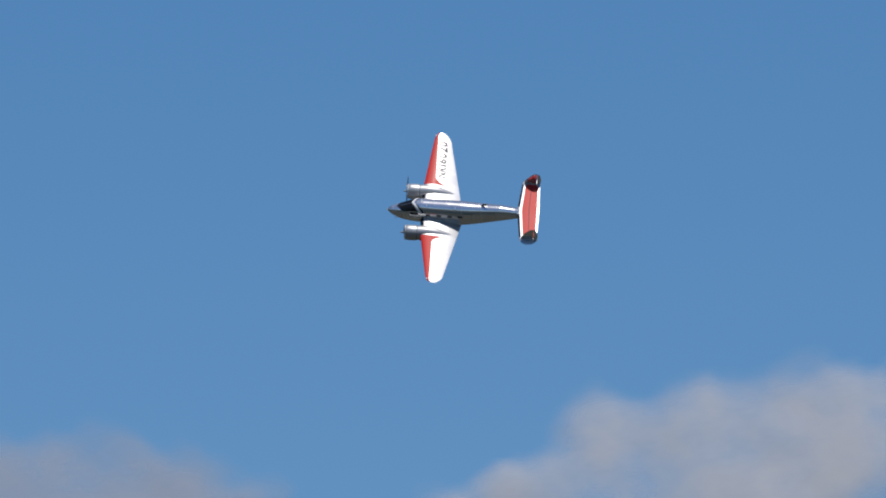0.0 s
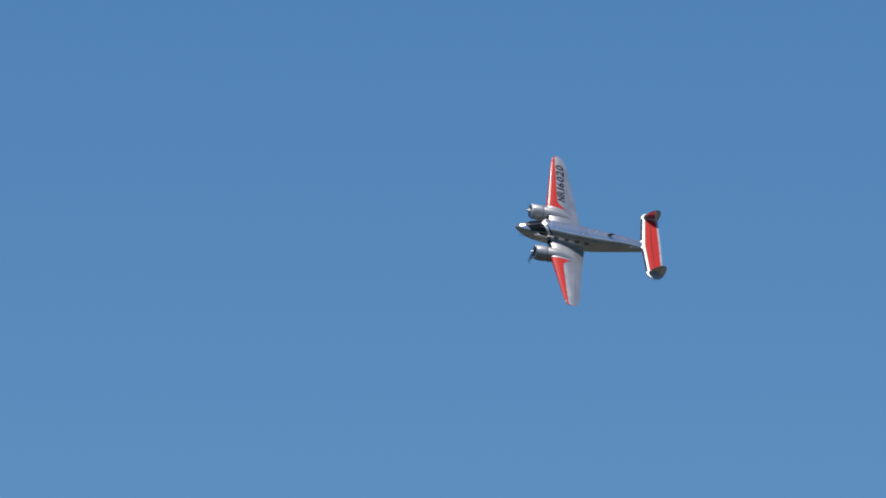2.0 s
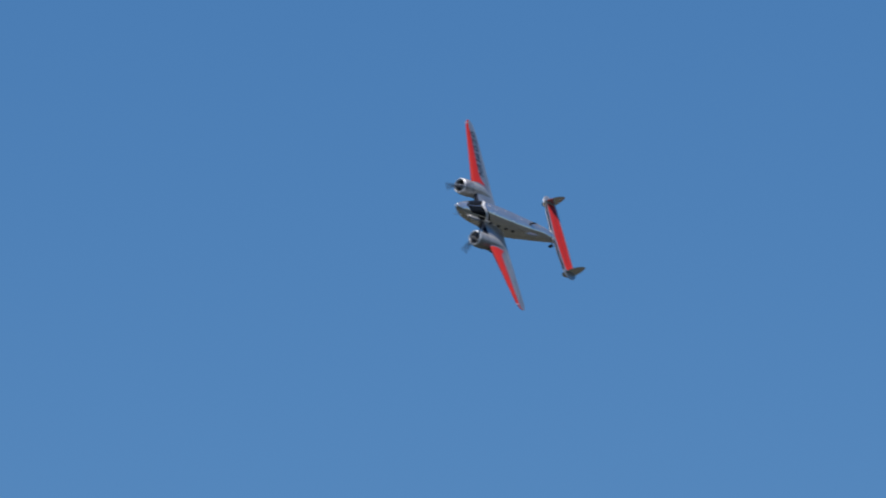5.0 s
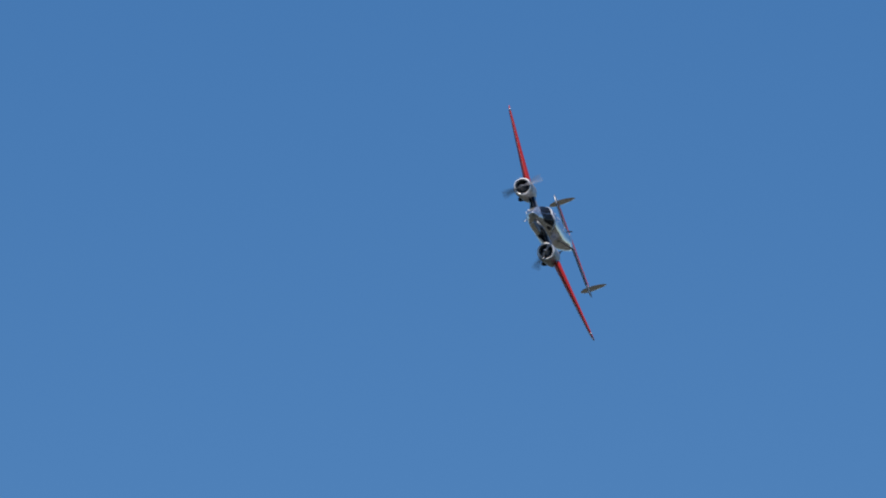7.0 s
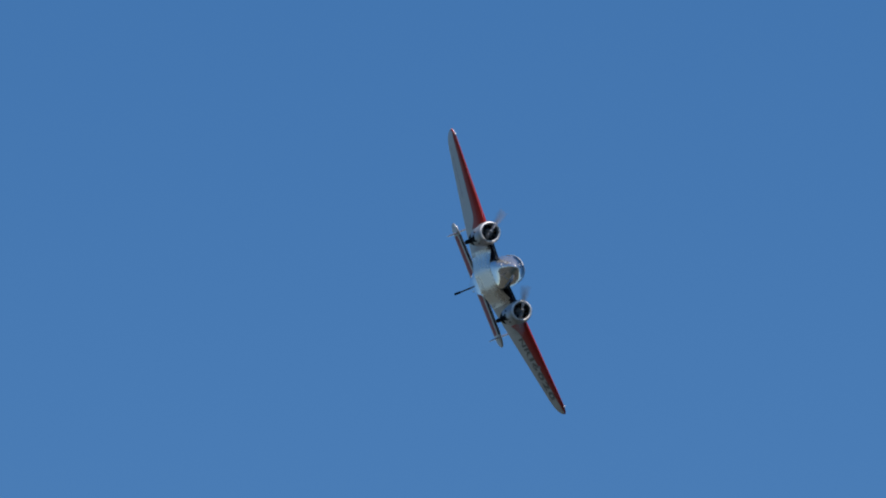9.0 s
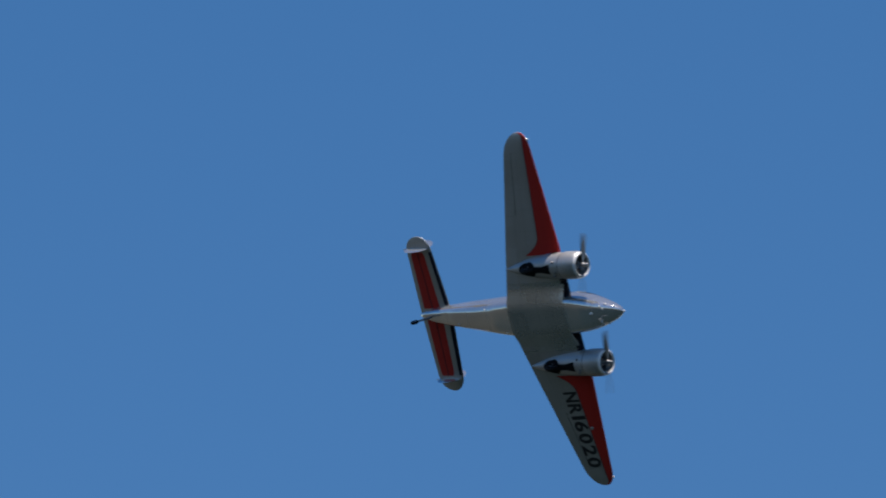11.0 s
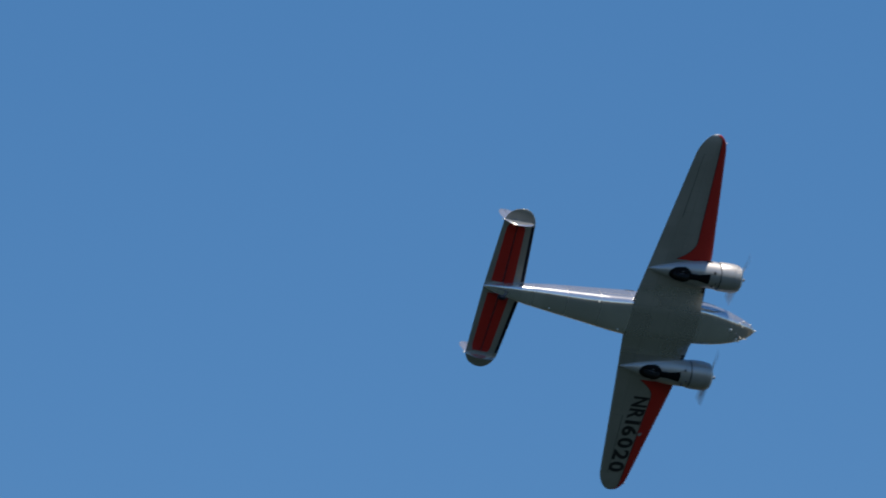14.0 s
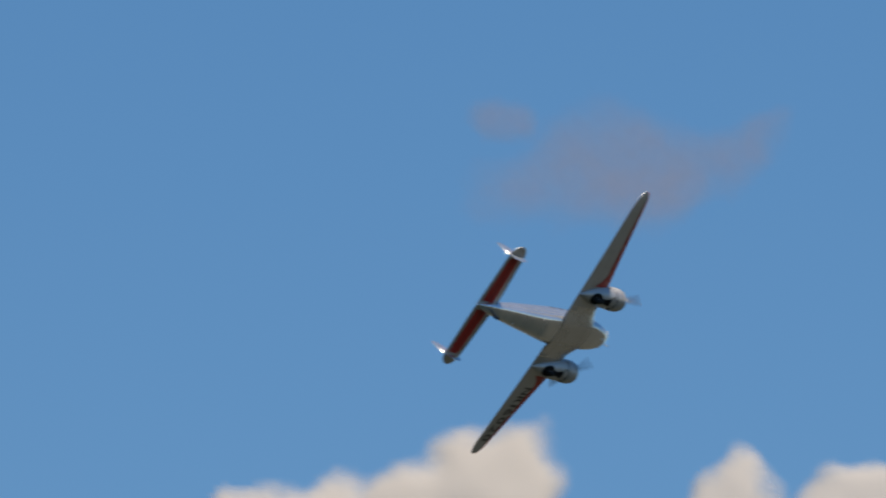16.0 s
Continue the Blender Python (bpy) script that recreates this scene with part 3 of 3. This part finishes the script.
def build_engine(side):
    y = side * ENGINE_Y
    b = bmesh.new()
    loft(b, [[nacelle_point(y, x, 9 * k) for k in range(40)] for x in (-1.82, -1.75, -1.66, -1.5, -1.25, -1.05, -0.8, -0.55, -0.3, 0, 0.3, 0.55, 0.8, 1.16)])
    nacelle = part("engine_nacelle", b, COWL, airplane, "silver engine nacelle with a wheel well blacked in")
    b = bmesh.new()
    ring_profile(b, [(1.12, 0.47), (1.12, 0.535), (1.2, 0.558), (1.5, 0.565), (1.75, 0.555), (1.9, 0.53), (1.98, 0.495), (2.01, 0.46), (1.99, 0.43), (1.93, 0.415), (1.7, 0.42), (1.4, 0.43), (1.12, 0.47)], y, ENGINE_Z, 48)
    cowling = part("cowling", b, COWL, nacelle, "round polished cowling ring")
    b = bmesh.new()
    ring_profile(b, [(1.93, 0.527), (1.985, 0.499), (2.018, 0.462), (1.996, 0.424), (1.93, 0.409)], y, ENGINE_Z, 48)
    part("cowling_lip", b, LIP, cowling, "bright rolled front lip")
    b = bmesh.new()
    ring_profile(b, [(1.085, 0.518), (1.085, 0.53), (1.125, 0.53), (1.125, 0.518)], y, ENGINE_Z, 40)
    part("cowl_gap", b, BLACK, nacelle)
    for x in (1.34, 1.68):
        b = bmesh.new()
        ring_profile(b, [(x, 0.56), (x, 0.567), (x + 0.016, 0.567), (x + 0.016, 0.56)], y, ENGINE_Z, 48)
        part("cowl_band", b, COWL, nacelle)
    b = bmesh.new()
    ring_profile(b, [(1.36, 0.001), (1.36, 0.425), (1.33, 0.425)], y, ENGINE_Z, 32)
    part("firewall", b, WELL, nacelle)
    b = bmesh.new()
    ring_profile(b, [(1.4, 0.2), (1.62, 0.2), (1.72, 0.16), (1.80, 0.10), (1.92, 0.075), (1.92, 0.001)], y, ENGINE_Z, 24)
    part("crankcase", b, COWL, nacelle, "grey domed crankcase")
    for k in range(9):
        a = radians(40 * k + 90)
        b = bmesh.new()
        rings = []
        for i in range(13):
            d = 0.17 + 0.02 * i
            r = 0.085 if i % 2 else 0.066
            c = Vector((1.56, y + d * math.cos(a), ENGINE_Z + d * math.sin(a)))
            t = Vector((0, -math.sin(a), math.cos(a)))
            rings.append([c + r * (t * math.cos(2 * math.pi * m / 12) + Vector((1, 0, 0)) * math.sin(2 * math.pi * m / 12)) for m in range(12)])
        loft(b, rings)
        part("cylinder", b, ENGINE, nacelle, smooth=False)
    # wheel well and forward slot as shade-black plates, the half-hidden wheel and its strut
    b = bmesh.new()
    def well(u, v, lift):
        return nacelle_point(y, -0.56 + 0.46 * u * math.sqrt(max(1 - (v * 0.92) ** 2, 0.0)), -90 + 46 * v, lift)
    sheet(b, well, spread(-1, 1, 11), spread(-1, 1, 11), 0.006)
    part("wheel_well", b, WELL, nacelle, "black plate painted in for the shade of the open well")
    b = bmesh.new()
    sheet(b, lambda u, v, lift: nacelle_point(y, u, -90 + v * (14 + 10 * max(0, (u - 0.2) / 0.5)), lift), spread(-0.15, 0.66, 8), spread(-1, 1, 6), 0.007)
    part("strut_slot", b, WELL, nacelle)
    wheel_at = Vector((-0.52, y, -0.34))
    b = bmesh.new()
    rings = []
    for k in range(28):
        a = 2 * math.pi * k / 28
        c = wheel_at + Vector((0.25 * math.cos(a), 0, 0.25 * math.sin(a)))
        out = Vector((math.cos(a), 0, math.sin(a)))
        rings.append([c + 0.105 * (out * math.cos(2 * math.pi * m / 12) + Vector((0, 1, 0)) * math.sin(2 * math.pi * m / 12)) for m in range(12)])
    loft(b, rings + rings[:1], True, False)
    bmesh.ops.remove_doubles(b, verts=b.verts[:], dist=0.0005)
    part("tyre", b, RUBBER, nacelle, "black tyre half sunk in its well")
    b = bmesh.new()
    tube(b, [wheel_at + Vector((0, -0.075, 0)), wheel_at + Vector((0, 0.075, 0))], [0.16, 0.16], 20)
    part("wheel_rim", b, ENGINE, nacelle)
    for dy in (-0.13, 0.13):
        b = bmesh.new()
        tube(b, [wheel_at + Vector((0, dy, -0.02)), (0.1, y + dy * 0.9, -0.40), (0.62, y + dy * 0.7, -0.36)], [0.03, 0.03, 0.03], 10)
        part("gear_strut", b, ENGINE, nacelle)
    # ports under the cowling: exhaust and air scoops
    for x, ang, r in ((0.86, -58, 0.05), (0.86, -122, 0.05), (0.98, -76, 0.035)):
        b = bmesh.new()
        p, q = nacelle_point(y, x, ang, -0.02), nacelle_point(y, x - 0.06, ang, 0.05)
        tube(b, [p, q], [r, r * 0.9], 12)
        part("exhaust_pipe", b, ENGINE, nacelle)
    b = bmesh.new()
    sheet(b, lambda u, v, lift: nacelle_point(y, u, 180 - 10 * side * 0 + v if side < 0 else v, lift), [0.55, 0.78], [-8, 0, 8], 0.012)
    part("louvre", b, BLACK, nacelle)
    return nacelle


for side in (1, -1):
    build_engine(side)


def build_propeller(side):
    """Two-bladed propeller about its own hub, x forward."""
    b = bmesh.new()
    loft(b, [[(x, r * math.cos(2 * math.pi * k / 20), r * math.sin(2 * math.pi * k / 20)) for k in range(20)] for x, r in ((-0.1, 0.07), (-0.06, 0.095), (0.05, 0.095), (0.09, 0.075), (0.12, 0.062), (0.24, 0.058), (0.27, 0.045), (0.28, 0.01))])
    prop = part("propeller", b, CHROME, airplane, "chrome hub with two turning metal blades")
    for turn in (0, 180):
        b = bmesh.new()
        rings = []
        for r, w, t, tw in ((0.06, 0.045, 0.045, 60), (0.16, 0.05, 0.05, 55), (0.3, 0.085, 0.03, 46), (0.55, 0.11, 0.02, 34), (0.85, 0.105, 0.014, 25), (1.1, 0.085, 0.010, 20), (1.22, 0.055, 0.008, 18), (1.27, 0.018, 0.005, 18)):
            tw = radians(tw)
            ring = []
            for k in range(12):
                a = 2 * math.pi * k / 12
                u, v = w * math.cos(a), t * math.sin(a)
                ring.append((u * math.sin(tw) + v * math.cos(tw), u * math.cos(tw) - v * math.sin(tw), r))
            rings.append(ring)
        loft(b, rings)
        bmesh.ops.rotate(b, verts=b.verts[:], cent=(0, 0, 0), matrix=Matrix.Rotation(radians(turn), 3, "X"))
        part("blade", b, BLADE, prop)
    prop.location = (2.02, side * ENGINE_Y, ENGINE_Z)
    return prop


propellers = {side: build_propeller(side) for side in (1, -1)}

# ---- tail ----
STAB_Z = 0.80


def stab_edges(y):
    lead, trail = -6.12 - 0.10 * y, -7.74 + 0.02 * y
    if y > 2.72:
        e = math.sqrt(max(0.0, 1 - ((y - 2.72) / 0.60) ** 2)) * 0.98 + 0.02
        mid = -6.98
        lead, trail = mid + (lead - mid) * e, mid + (trail - mid) * e
    return lead, trail


def stab_point(y, c, face, lift=0.0):
    lead, trail = stab_edges(abs(y))
    chord = lead - trail
    return Vector((lead - c * chord, y, STAB_Z + face * (section(c, 0.10) * chord + 0.004 + lift)))


b = bmesh.new()
half = spread(0.0, 2.7, 10) + [2.85, 2.98, 3.1, 3.2, 3.27, 3.31, 3.32]
ys = [-v for v in half[:0:-1]] + half
loft(b, [[stab_point(y, c, 1) for c in CHORD] + [stab_point(y, c, -1) for c in CHORD[::-1]] for y in ys])
tailplane = part("tailplane", b, WING_SKIN, airplane, "silver tailplane with orange-red panels and black edge")


def stab_sheet(name, y_list, c0, c1, face, mat, label="", n=8, thick=0.004):
    b_ = bmesh.new()
    mid = (c0 + c1) / 2

    def at(u, v, lift):
        c = c0 + (c1 - c0) * v
        inset = max(0.0, (abs(u) - 2.42) / 0.24) ** 2 * (0.05 if mat is RED else 0.0)
        return stab_point(u, c + (inset if mid < 0.53 else 0) * (1 - v) - (inset if mid > 0.53 else 0) * v, face, lift)
    sheet(b_, at, y_list, spread(0, 1, n), thick)
    part(name, b_, mat, tailplane, label)


for name, c0, c1, mat, label in (("tail_panel", 0.21, 0.525, RED, "orange-red painted panel"), ("hinge_gap", 0.524, 0.551, BOOT, ""), ("elevator_panel", 0.55, 0.90, RED, "orange-red painted panel")):
    stab_sheet(name, spread(-2.66, 2.66, 17), c0, c1, 1, mat, label, 8 if label else 2)
for side in (1, -1):
    for face in (1, -1):
        inner = 0.24
        if face > 0:
            stab_sheet("deicing_boot", spread(side * 0.36, side * 2.66, 8), 0.0, 0.10, face, BOOT, "black leading-edge boot")
            continue
        stab_sheet("tail_panel", spread(side * inner, side * 2.42, 8) + [side * 2.5, side * 2.58, side * 2.63, side * 2.66], 0.30, 0.545, face, RED, "orange-red painted panel")
        stab_sheet("elevator_panel", spread(side * inner, side * 2.42, 8) + [side * 2.5, side * 2.58, side * 2.63, side * 2.66], 0.578, 0.86, face, RED, "orange-red painted panel")
        stab_sheet("hinge_gap", spread(side * inner, side * 2.66, 8), 0.548, 0.575, face, BOOT, n=2, thick=0.003)
        stab_sheet("deicing_boot", spread(side * 0.36, side * 2.66, 8), 0.0, 0.12, face, BOOT, "black leading-edge boot")
for side in (1, -1):
    b = bmesh.new()
    cs = spread(0.58, 1.0, 7)
    loft(b, [[stab_point(y, c, 1, 0.002) for c in cs] + [stab_point(y, c, -1, 0.002) for c in cs[::-1]] for y in spread(side * 0.22, side * 2.68, 12)])
    part("elevator", b, WING_SKIN, tailplane, "silver elevator with orange-red panels")
for y in (0.5, -0.5, 1.6, -1.6, 2.4, -2.4):
    b = bmesh.new()
    p = stab_point(y, 0.93, 1)
    tube(b, [p + Vector((0.1, 0, 0)), p + Vector((-0.06, 0, 0.02))], [0.015, 0.02], 8)
    part("hinge", b, CHROME, tailplane)

FIN = [(-6.95, 0.30), (-6.70, 0.40), (-6.53, 0.58), (-6.50, 0.80), (-6.56, 1.05), (-6.70, 1.32), (-6.88, 1.55), (-7.08, 1.73), (-7.28, 1.84), (-7.46, 1.86),
       (-7.60, 1.77), (-7.70, 1.56), (-7.74, 1.28), (-7.73, 0.95), (-7.68, 0.68), (-7.56, 0.48), (-7.38, 0.34), (-7.16, 0.29)]


def build_fin(side):
    y = side * 2.80
    cx, cz = -7.2, 1.05
    b = bmesh.new()
    rings = []
    for s, t in ((0.02, -0.060), (0.5, -0.055), (0.8, -0.040), (0.94, -0.022), (1.0, 0.0), (0.94, 0.022), (0.8, 0.040), (0.5, 0.055), (0.02, 0.060)):
        rings.append([(cx + (x - cx) * s, y + t, cz + (z - cz) * s) for x, z in FIN])
    loft(b, rings)
    whole = bpy.data.meshes.new("fin_and_rudder")
    b.to_mesh(whole)
    b.free()
    cut = {}
    for name, x, away in (("fin", -7.435, -1), ("rudder", -7.455, 1)):
        b = bmesh.new()
        b.from_mesh(whole)
        made = bmesh.ops.bisect_plane(b, geom=b.verts[:] + b.edges[:] + b.faces[:], plane_co=(x, 0, 0), plane_no=(away, 0, 0), clear_outer=True)
        bmesh.ops.holes_fill(b, edges=[e for e in b.edges if e.is_boundary])
        cut[name] = b
    bpy.data.meshes.remove(whole)
    fin = part("tail_fin", cut["fin"], POLISHED, airplane, "rounded polished aluminium tail fin with rudder")
    part("rudder", cut["rudder"], POLISHED, fin, "polished aluminium rudder")
    b = bmesh.new()
    tube(b, [(-7.66, y, 0.75), (-7.80, y, 0.75)], [0.02, 0.015], 8)
    part("trim_tab_horn", b, CHROME, fin)
    return fin


for side in (1, -1):
    build_fin(side)

# tail wheel on its strut
b = bmesh.new()
tube(b, [(-6.85, 0, 0.46), (-7.05, 0, 0.14), (-7.26, 0, -0.14)], [0.05, 0.042, 0.035], 12)
strut = part("tail_wheel_strut", b, ENGINE, airplane)
b = bmesh.new()
rings = []
for k in range(20):
    a = 2 * math.pi * k / 20
    out = Vector((math.cos(a), 0, math.sin(a)))
    c = Vector((-7.32, 0, -0.22)) + 0.115 * out
    rings.append([c + 0.06 * (out * math.cos(2 * math.pi * m / 10) + Vector((0, 1, 0)) * math.sin(2 * math.pi * m / 10)) for m in range(10)])
loft(b, rings + rings[:1], True, False)
bmesh.ops.remove_doubles(b, verts=b.verts[:], dist=0.0005)
part("tail_wheel_tyre", b, RUBBER, strut, "small black tail-wheel tyre")
b = bmesh.new()
tube(b, [(-7.32, -0.05, -0.22), (-7.32, 0.05, -0.22)], [0.085, 0.085], 14)
part("tail_wheel_hub", b, ENGINE, strut)


# ---- birds ----
def build_bird(label, size):
    """A small dark bird, x forward, with two wings that beat about its shoulders."""
    b_ = bmesh.new()
    rings = []
    for x, r, z in ((0.085, 0.003, 0.004), (0.075, 0.008, 0.004), (0.06, 0.014, 0.003), (0.035, 0.019, 0), (0.0, 0.020, 0), (-0.035, 0.014, 0.001), (-0.06, 0.009, 0.003), (-0.10, 0.010, 0.004), (-0.12, 0.003, 0.004)):
        rings.append([(x, r * (1.6 if x < -0.08 else 1) * math.cos(2 * math.pi * k / 12), z + r * (0.3 if x < -0.08 else 1) * math.sin(2 * math.pi * k / 12)) for k in range(12)])
    loft(b_, rings)
    bird = tagged(new("bird"), label, "bird", "birds in the sky")
    bird.scale = (size, size, size)
    part("body", b_, BIRD, bird)
    flappers = []
    for s in (1, -1):
        b_ = bmesh.new()
        rings = []
        for y, lead, trail, t in ((0.0, 0.035, -0.03, 0.006), (0.04, 0.042, -0.028, 0.005), (0.085, 0.03, -0.03, 0.003), (0.13, 0.0, -0.035, 0.002), (0.165, -0.045, -0.055, 0.001)):
            rings.append([(lead, s * y, 0), ((lead + trail) / 2, s * y, t), (trail, s * y, 0), ((lead + trail) / 2, s * y, -t)])
        loft(b_, rings)
        wing = part("bird_wing", b_, BIRD, bird)
        wing.location = (0.005, s * 0.012, 0.008)
        flappers.append((s, wing))
    return bird, flappers


low_bird, low_wings = build_bird("small dark swallow with spread wings in flight", 0.55)
high_bird, high_wings = build_bird("small dark swallow beating its wings in flight", 0.32)

# ---- what moves ----
# seconds, place, roll, pitch and heading of the airplane
FLIGHT_ROWS = [
    (0, -0.71, 808.39, 176.92, -59.02, -3.33, 179.96),
    (0.2, -13.14, 809.98, 176.62, -58.61, -3.47, -177.05),
    (0.5, -32.26, 811.35, 176.29, -58.11, -3.77, -172.58),
    (0.7, -46.19, 809.59, 176.24, -58.05, -4.20, -169.63),
    (1, -67.69, 805.75, 176.61, -58.22, -4.97, -165.28),
    (1.2, -81.87, 804.82, 177.39, -58.46, -5.42, -162.47),
    (1.5, -102.29, 802.99, 179.13, -58.92, -6.02, -158.38),
    (1.7, -114.23, 799.29, 180.59, -59.17, -6.33, -155.73),
    (2, -130.95, 792.34, 183.16, -59.61, -6.67, -151.91),
    (2.2, -142.19, 788.29, 185.09, -60.12, -6.78, -149.55),
    (2.5, -158.68, 781.86, 188.16, -60.95, -6.87, -146.03),
    (2.7, -169.07, 776.77, 190.33, -61.32, -7.00, -143.51),
    (3, -184.63, 768.23, 193.26, -61.93, -7.12, -139.50),
    (3.2, -196.24, 762.19, 194.46, -62.55, -7.09, -136.67),
    (3.5, -213.14, 751.82, 195.53, -63.85, -6.76, -132.11),
    (3.7, -222.10, 743.11, 195.67, -65.19, -6.15, -128.70),
    (4, -233.60, 728.68, 195.89, -67.42, -4.99, -123.45),
    (4.2, -240.58, 718.99, 197.00, -68.74, -4.32, -120.27),
    (4.5, -249.98, 704.34, 199.21, -70.29, -3.37, -115.64),
    (4.7, -255.73, 694.96, 200.59, -70.56, -2.79, -112.48),
    (5, -263.66, 680.90, 202.64, -70.64, -1.95, -107.72),
    (5.2, -267.89, 670.67, 203.71, -71.58, -1.36, -104.49),
    (5.6, -273.86, 648.83, 205.06, -72.88, -0.06, -97.76),
    (6, -276.64, 625.56, 205.28, -73.31, 1.27, -90.86),
    (6.5, -275.44, 594.36, 204.04, -72.74, 3.40, -82.28),
    (7, -270.63, 564.89, 202.18, -71.61, 5.36, -74.63),
    (7.3, -266.40, 549.10, 201.05, -70.91, 6.47, -70.82),
    (7.5, -263.15, 539.60, 200.36, -70.44, 7.24, -68.63),
    (7.7, -259.25, 530.19, 199.36, -69.75, 8.21, -66.36),
    (8, -252.75, 516.12, 197.55, -68.69, 9.63, -62.83),
    (8.2, -247.51, 506.80, 195.90, -68.13, 10.33, -60.22),
    (8.5, -238.90, 492.86, 193.05, -67.26, 11.28, -56.27),
    (8.7, -232.61, 483.62, 190.83, -66.20, 12.07, -54.31),
    (9, -222.12, 470.61, 187.50, -64.55, 13.00, -50.94),
    (9.5, -202.53, 452.27, 182.18, -62.02, 13.84, -44.26),
    (10, -180.22, 436.34, 176.73, -59.60, 13.84, -36.64),
    (10.4, -160.23, 424.10, 171.67, -57.58, 13.32, -30.36),
    (10.8, -137.75, 410.54, 165.34, -55.35, 12.37, -24.32),
    (11, -125.73, 403.55, 161.84, -54.24, 11.78, -21.48),
    (11.2, -114.08, 399.29, 159.27, -53.60, 11.39, -18.89),
    (11.5, -96.54, 394.04, 155.73, -52.60, 10.80, -15.01),
    (11.7, -84.48, 390.87, 153.32, -51.44, 10.30, -12.19),
    (12, -66.14, 387.24, 149.97, -49.59, 9.40, -8.05),
    (12.2, -54.09, 386.13, 148.25, -48.65, 8.58, -5.79),
    (12.5, -35.43, 385.85, 145.97, -47.65, 7.34, -2.61),
    (12.7, -21.55, 386.18, 144.18, -47.47, 6.84, -0.25),
    (13, -0.41, 387.84, 141.78, -47.51, 6.11, 3.36),
    (13.2, 12.36, 390.03, 140.90, -47.31, 5.34, 5.69),
    (13.5, 30.79, 394.54, 140.21, -47.17, 3.90, 9.20),
    (13.7, 43.20, 398.19, 139.96, -47.57, 2.73, 11.75),
    (14, 61.66, 404.36, 139.97, -48.36, 0.78, 15.46),
    (14.2, 73.67, 408.36, 140.20, -48.80, -0.60, 17.39),
    (14.5, 91.75, 415.23, 140.91, -48.94, -2.63, 20.22),
    (14.7, 104.54, 421.43, 141.69, -47.94, -3.81, 22.69),
    (15, 123.57, 431.74, 143.02, -46.10, -5.34, 26.64),
    (15.2, 134.95, 437.94, 143.59, -45.69, -6.14, 29.06),
    (15.5, 151.41, 448.21, 144.61, -45.66, -7.00, 32.62),
    (15.7, 162.83, 457.46, 145.96, -45.91, -7.27, 35.04),
    (16, 180.13, 472.80, 148.38, -46.52, -7.47, 38.69),
]

BIRD_ROWS = {
    "low": [(0, 3.24, 98.69, 19.89), (0.3, -1.66, 98.43, 20.38), (0.4, -3.50, 98.34, 20.61), (0.5, -4.93, 98.26, 20.72), (0.6, -6.89, 98.12, 20.83), (0.7, -8.55, 97.98, 20.85), (0.8, -10.46, 97.78, 20.93), (16, -280.00, 70.00, 32.00)],
    "high": [(0, -21.39, 95.53, 22.30), (2.5, -24.39, 94.93, 23.90), (2.6, -24.50, 94.92, 23.86), (2.7, -24.76, 94.82, 23.97), (2.8, -24.90, 94.75, 24.12), (2.9, -25.17, 94.65, 24.24), (3, -25.41, 94.56, 24.37), (3.1, -25.77, 94.42, 24.54), (3.2, -26.00, 94.32, 24.70), (3.3, -26.39, 94.23, 24.61), (3.4, -26.68, 94.25, 24.18), (3.5, -27.05, 94.23, 23.81), (16, -67.00, 94.00, 7.00)]}


def motions():
    walk(airplane, [(t, pose(x, y, z, rx, ry, rz)) for t, x, y, z, rx, ry, rz in FLIGHT_ROWS])
    for side, start, rate in ((1, 157.5, 72.3), (-1, 75.0, 72.52)):
        m = Matrix.Translation((2.02, side * ENGINE_Y, ENGINE_Z))
        walk(propellers[side], [(k / 30, m @ Matrix.Rotation(radians(start + rate * k), 4, "X")) for k in range(481)])
    for rows, bird, flappers, heading in ((BIRD_ROWS["low"], low_bird, low_wings, 176), (BIRD_ROWS["high"], high_bird, high_wings, 200)):
        walk(bird, [(t, pose(x, y, z, 25, 0, heading)) for t, x, y, z in rows])
        for s, wing in flappers:
            rest = Matrix.Translation((0.005, s * 0.012, 0.008))
            walk(wing, [(k / 30, rest @ Matrix.Rotation(s * radians(18 + 38 * math.sin(k * 1.3)), 4, "X")) for k in range(481)])


motions()
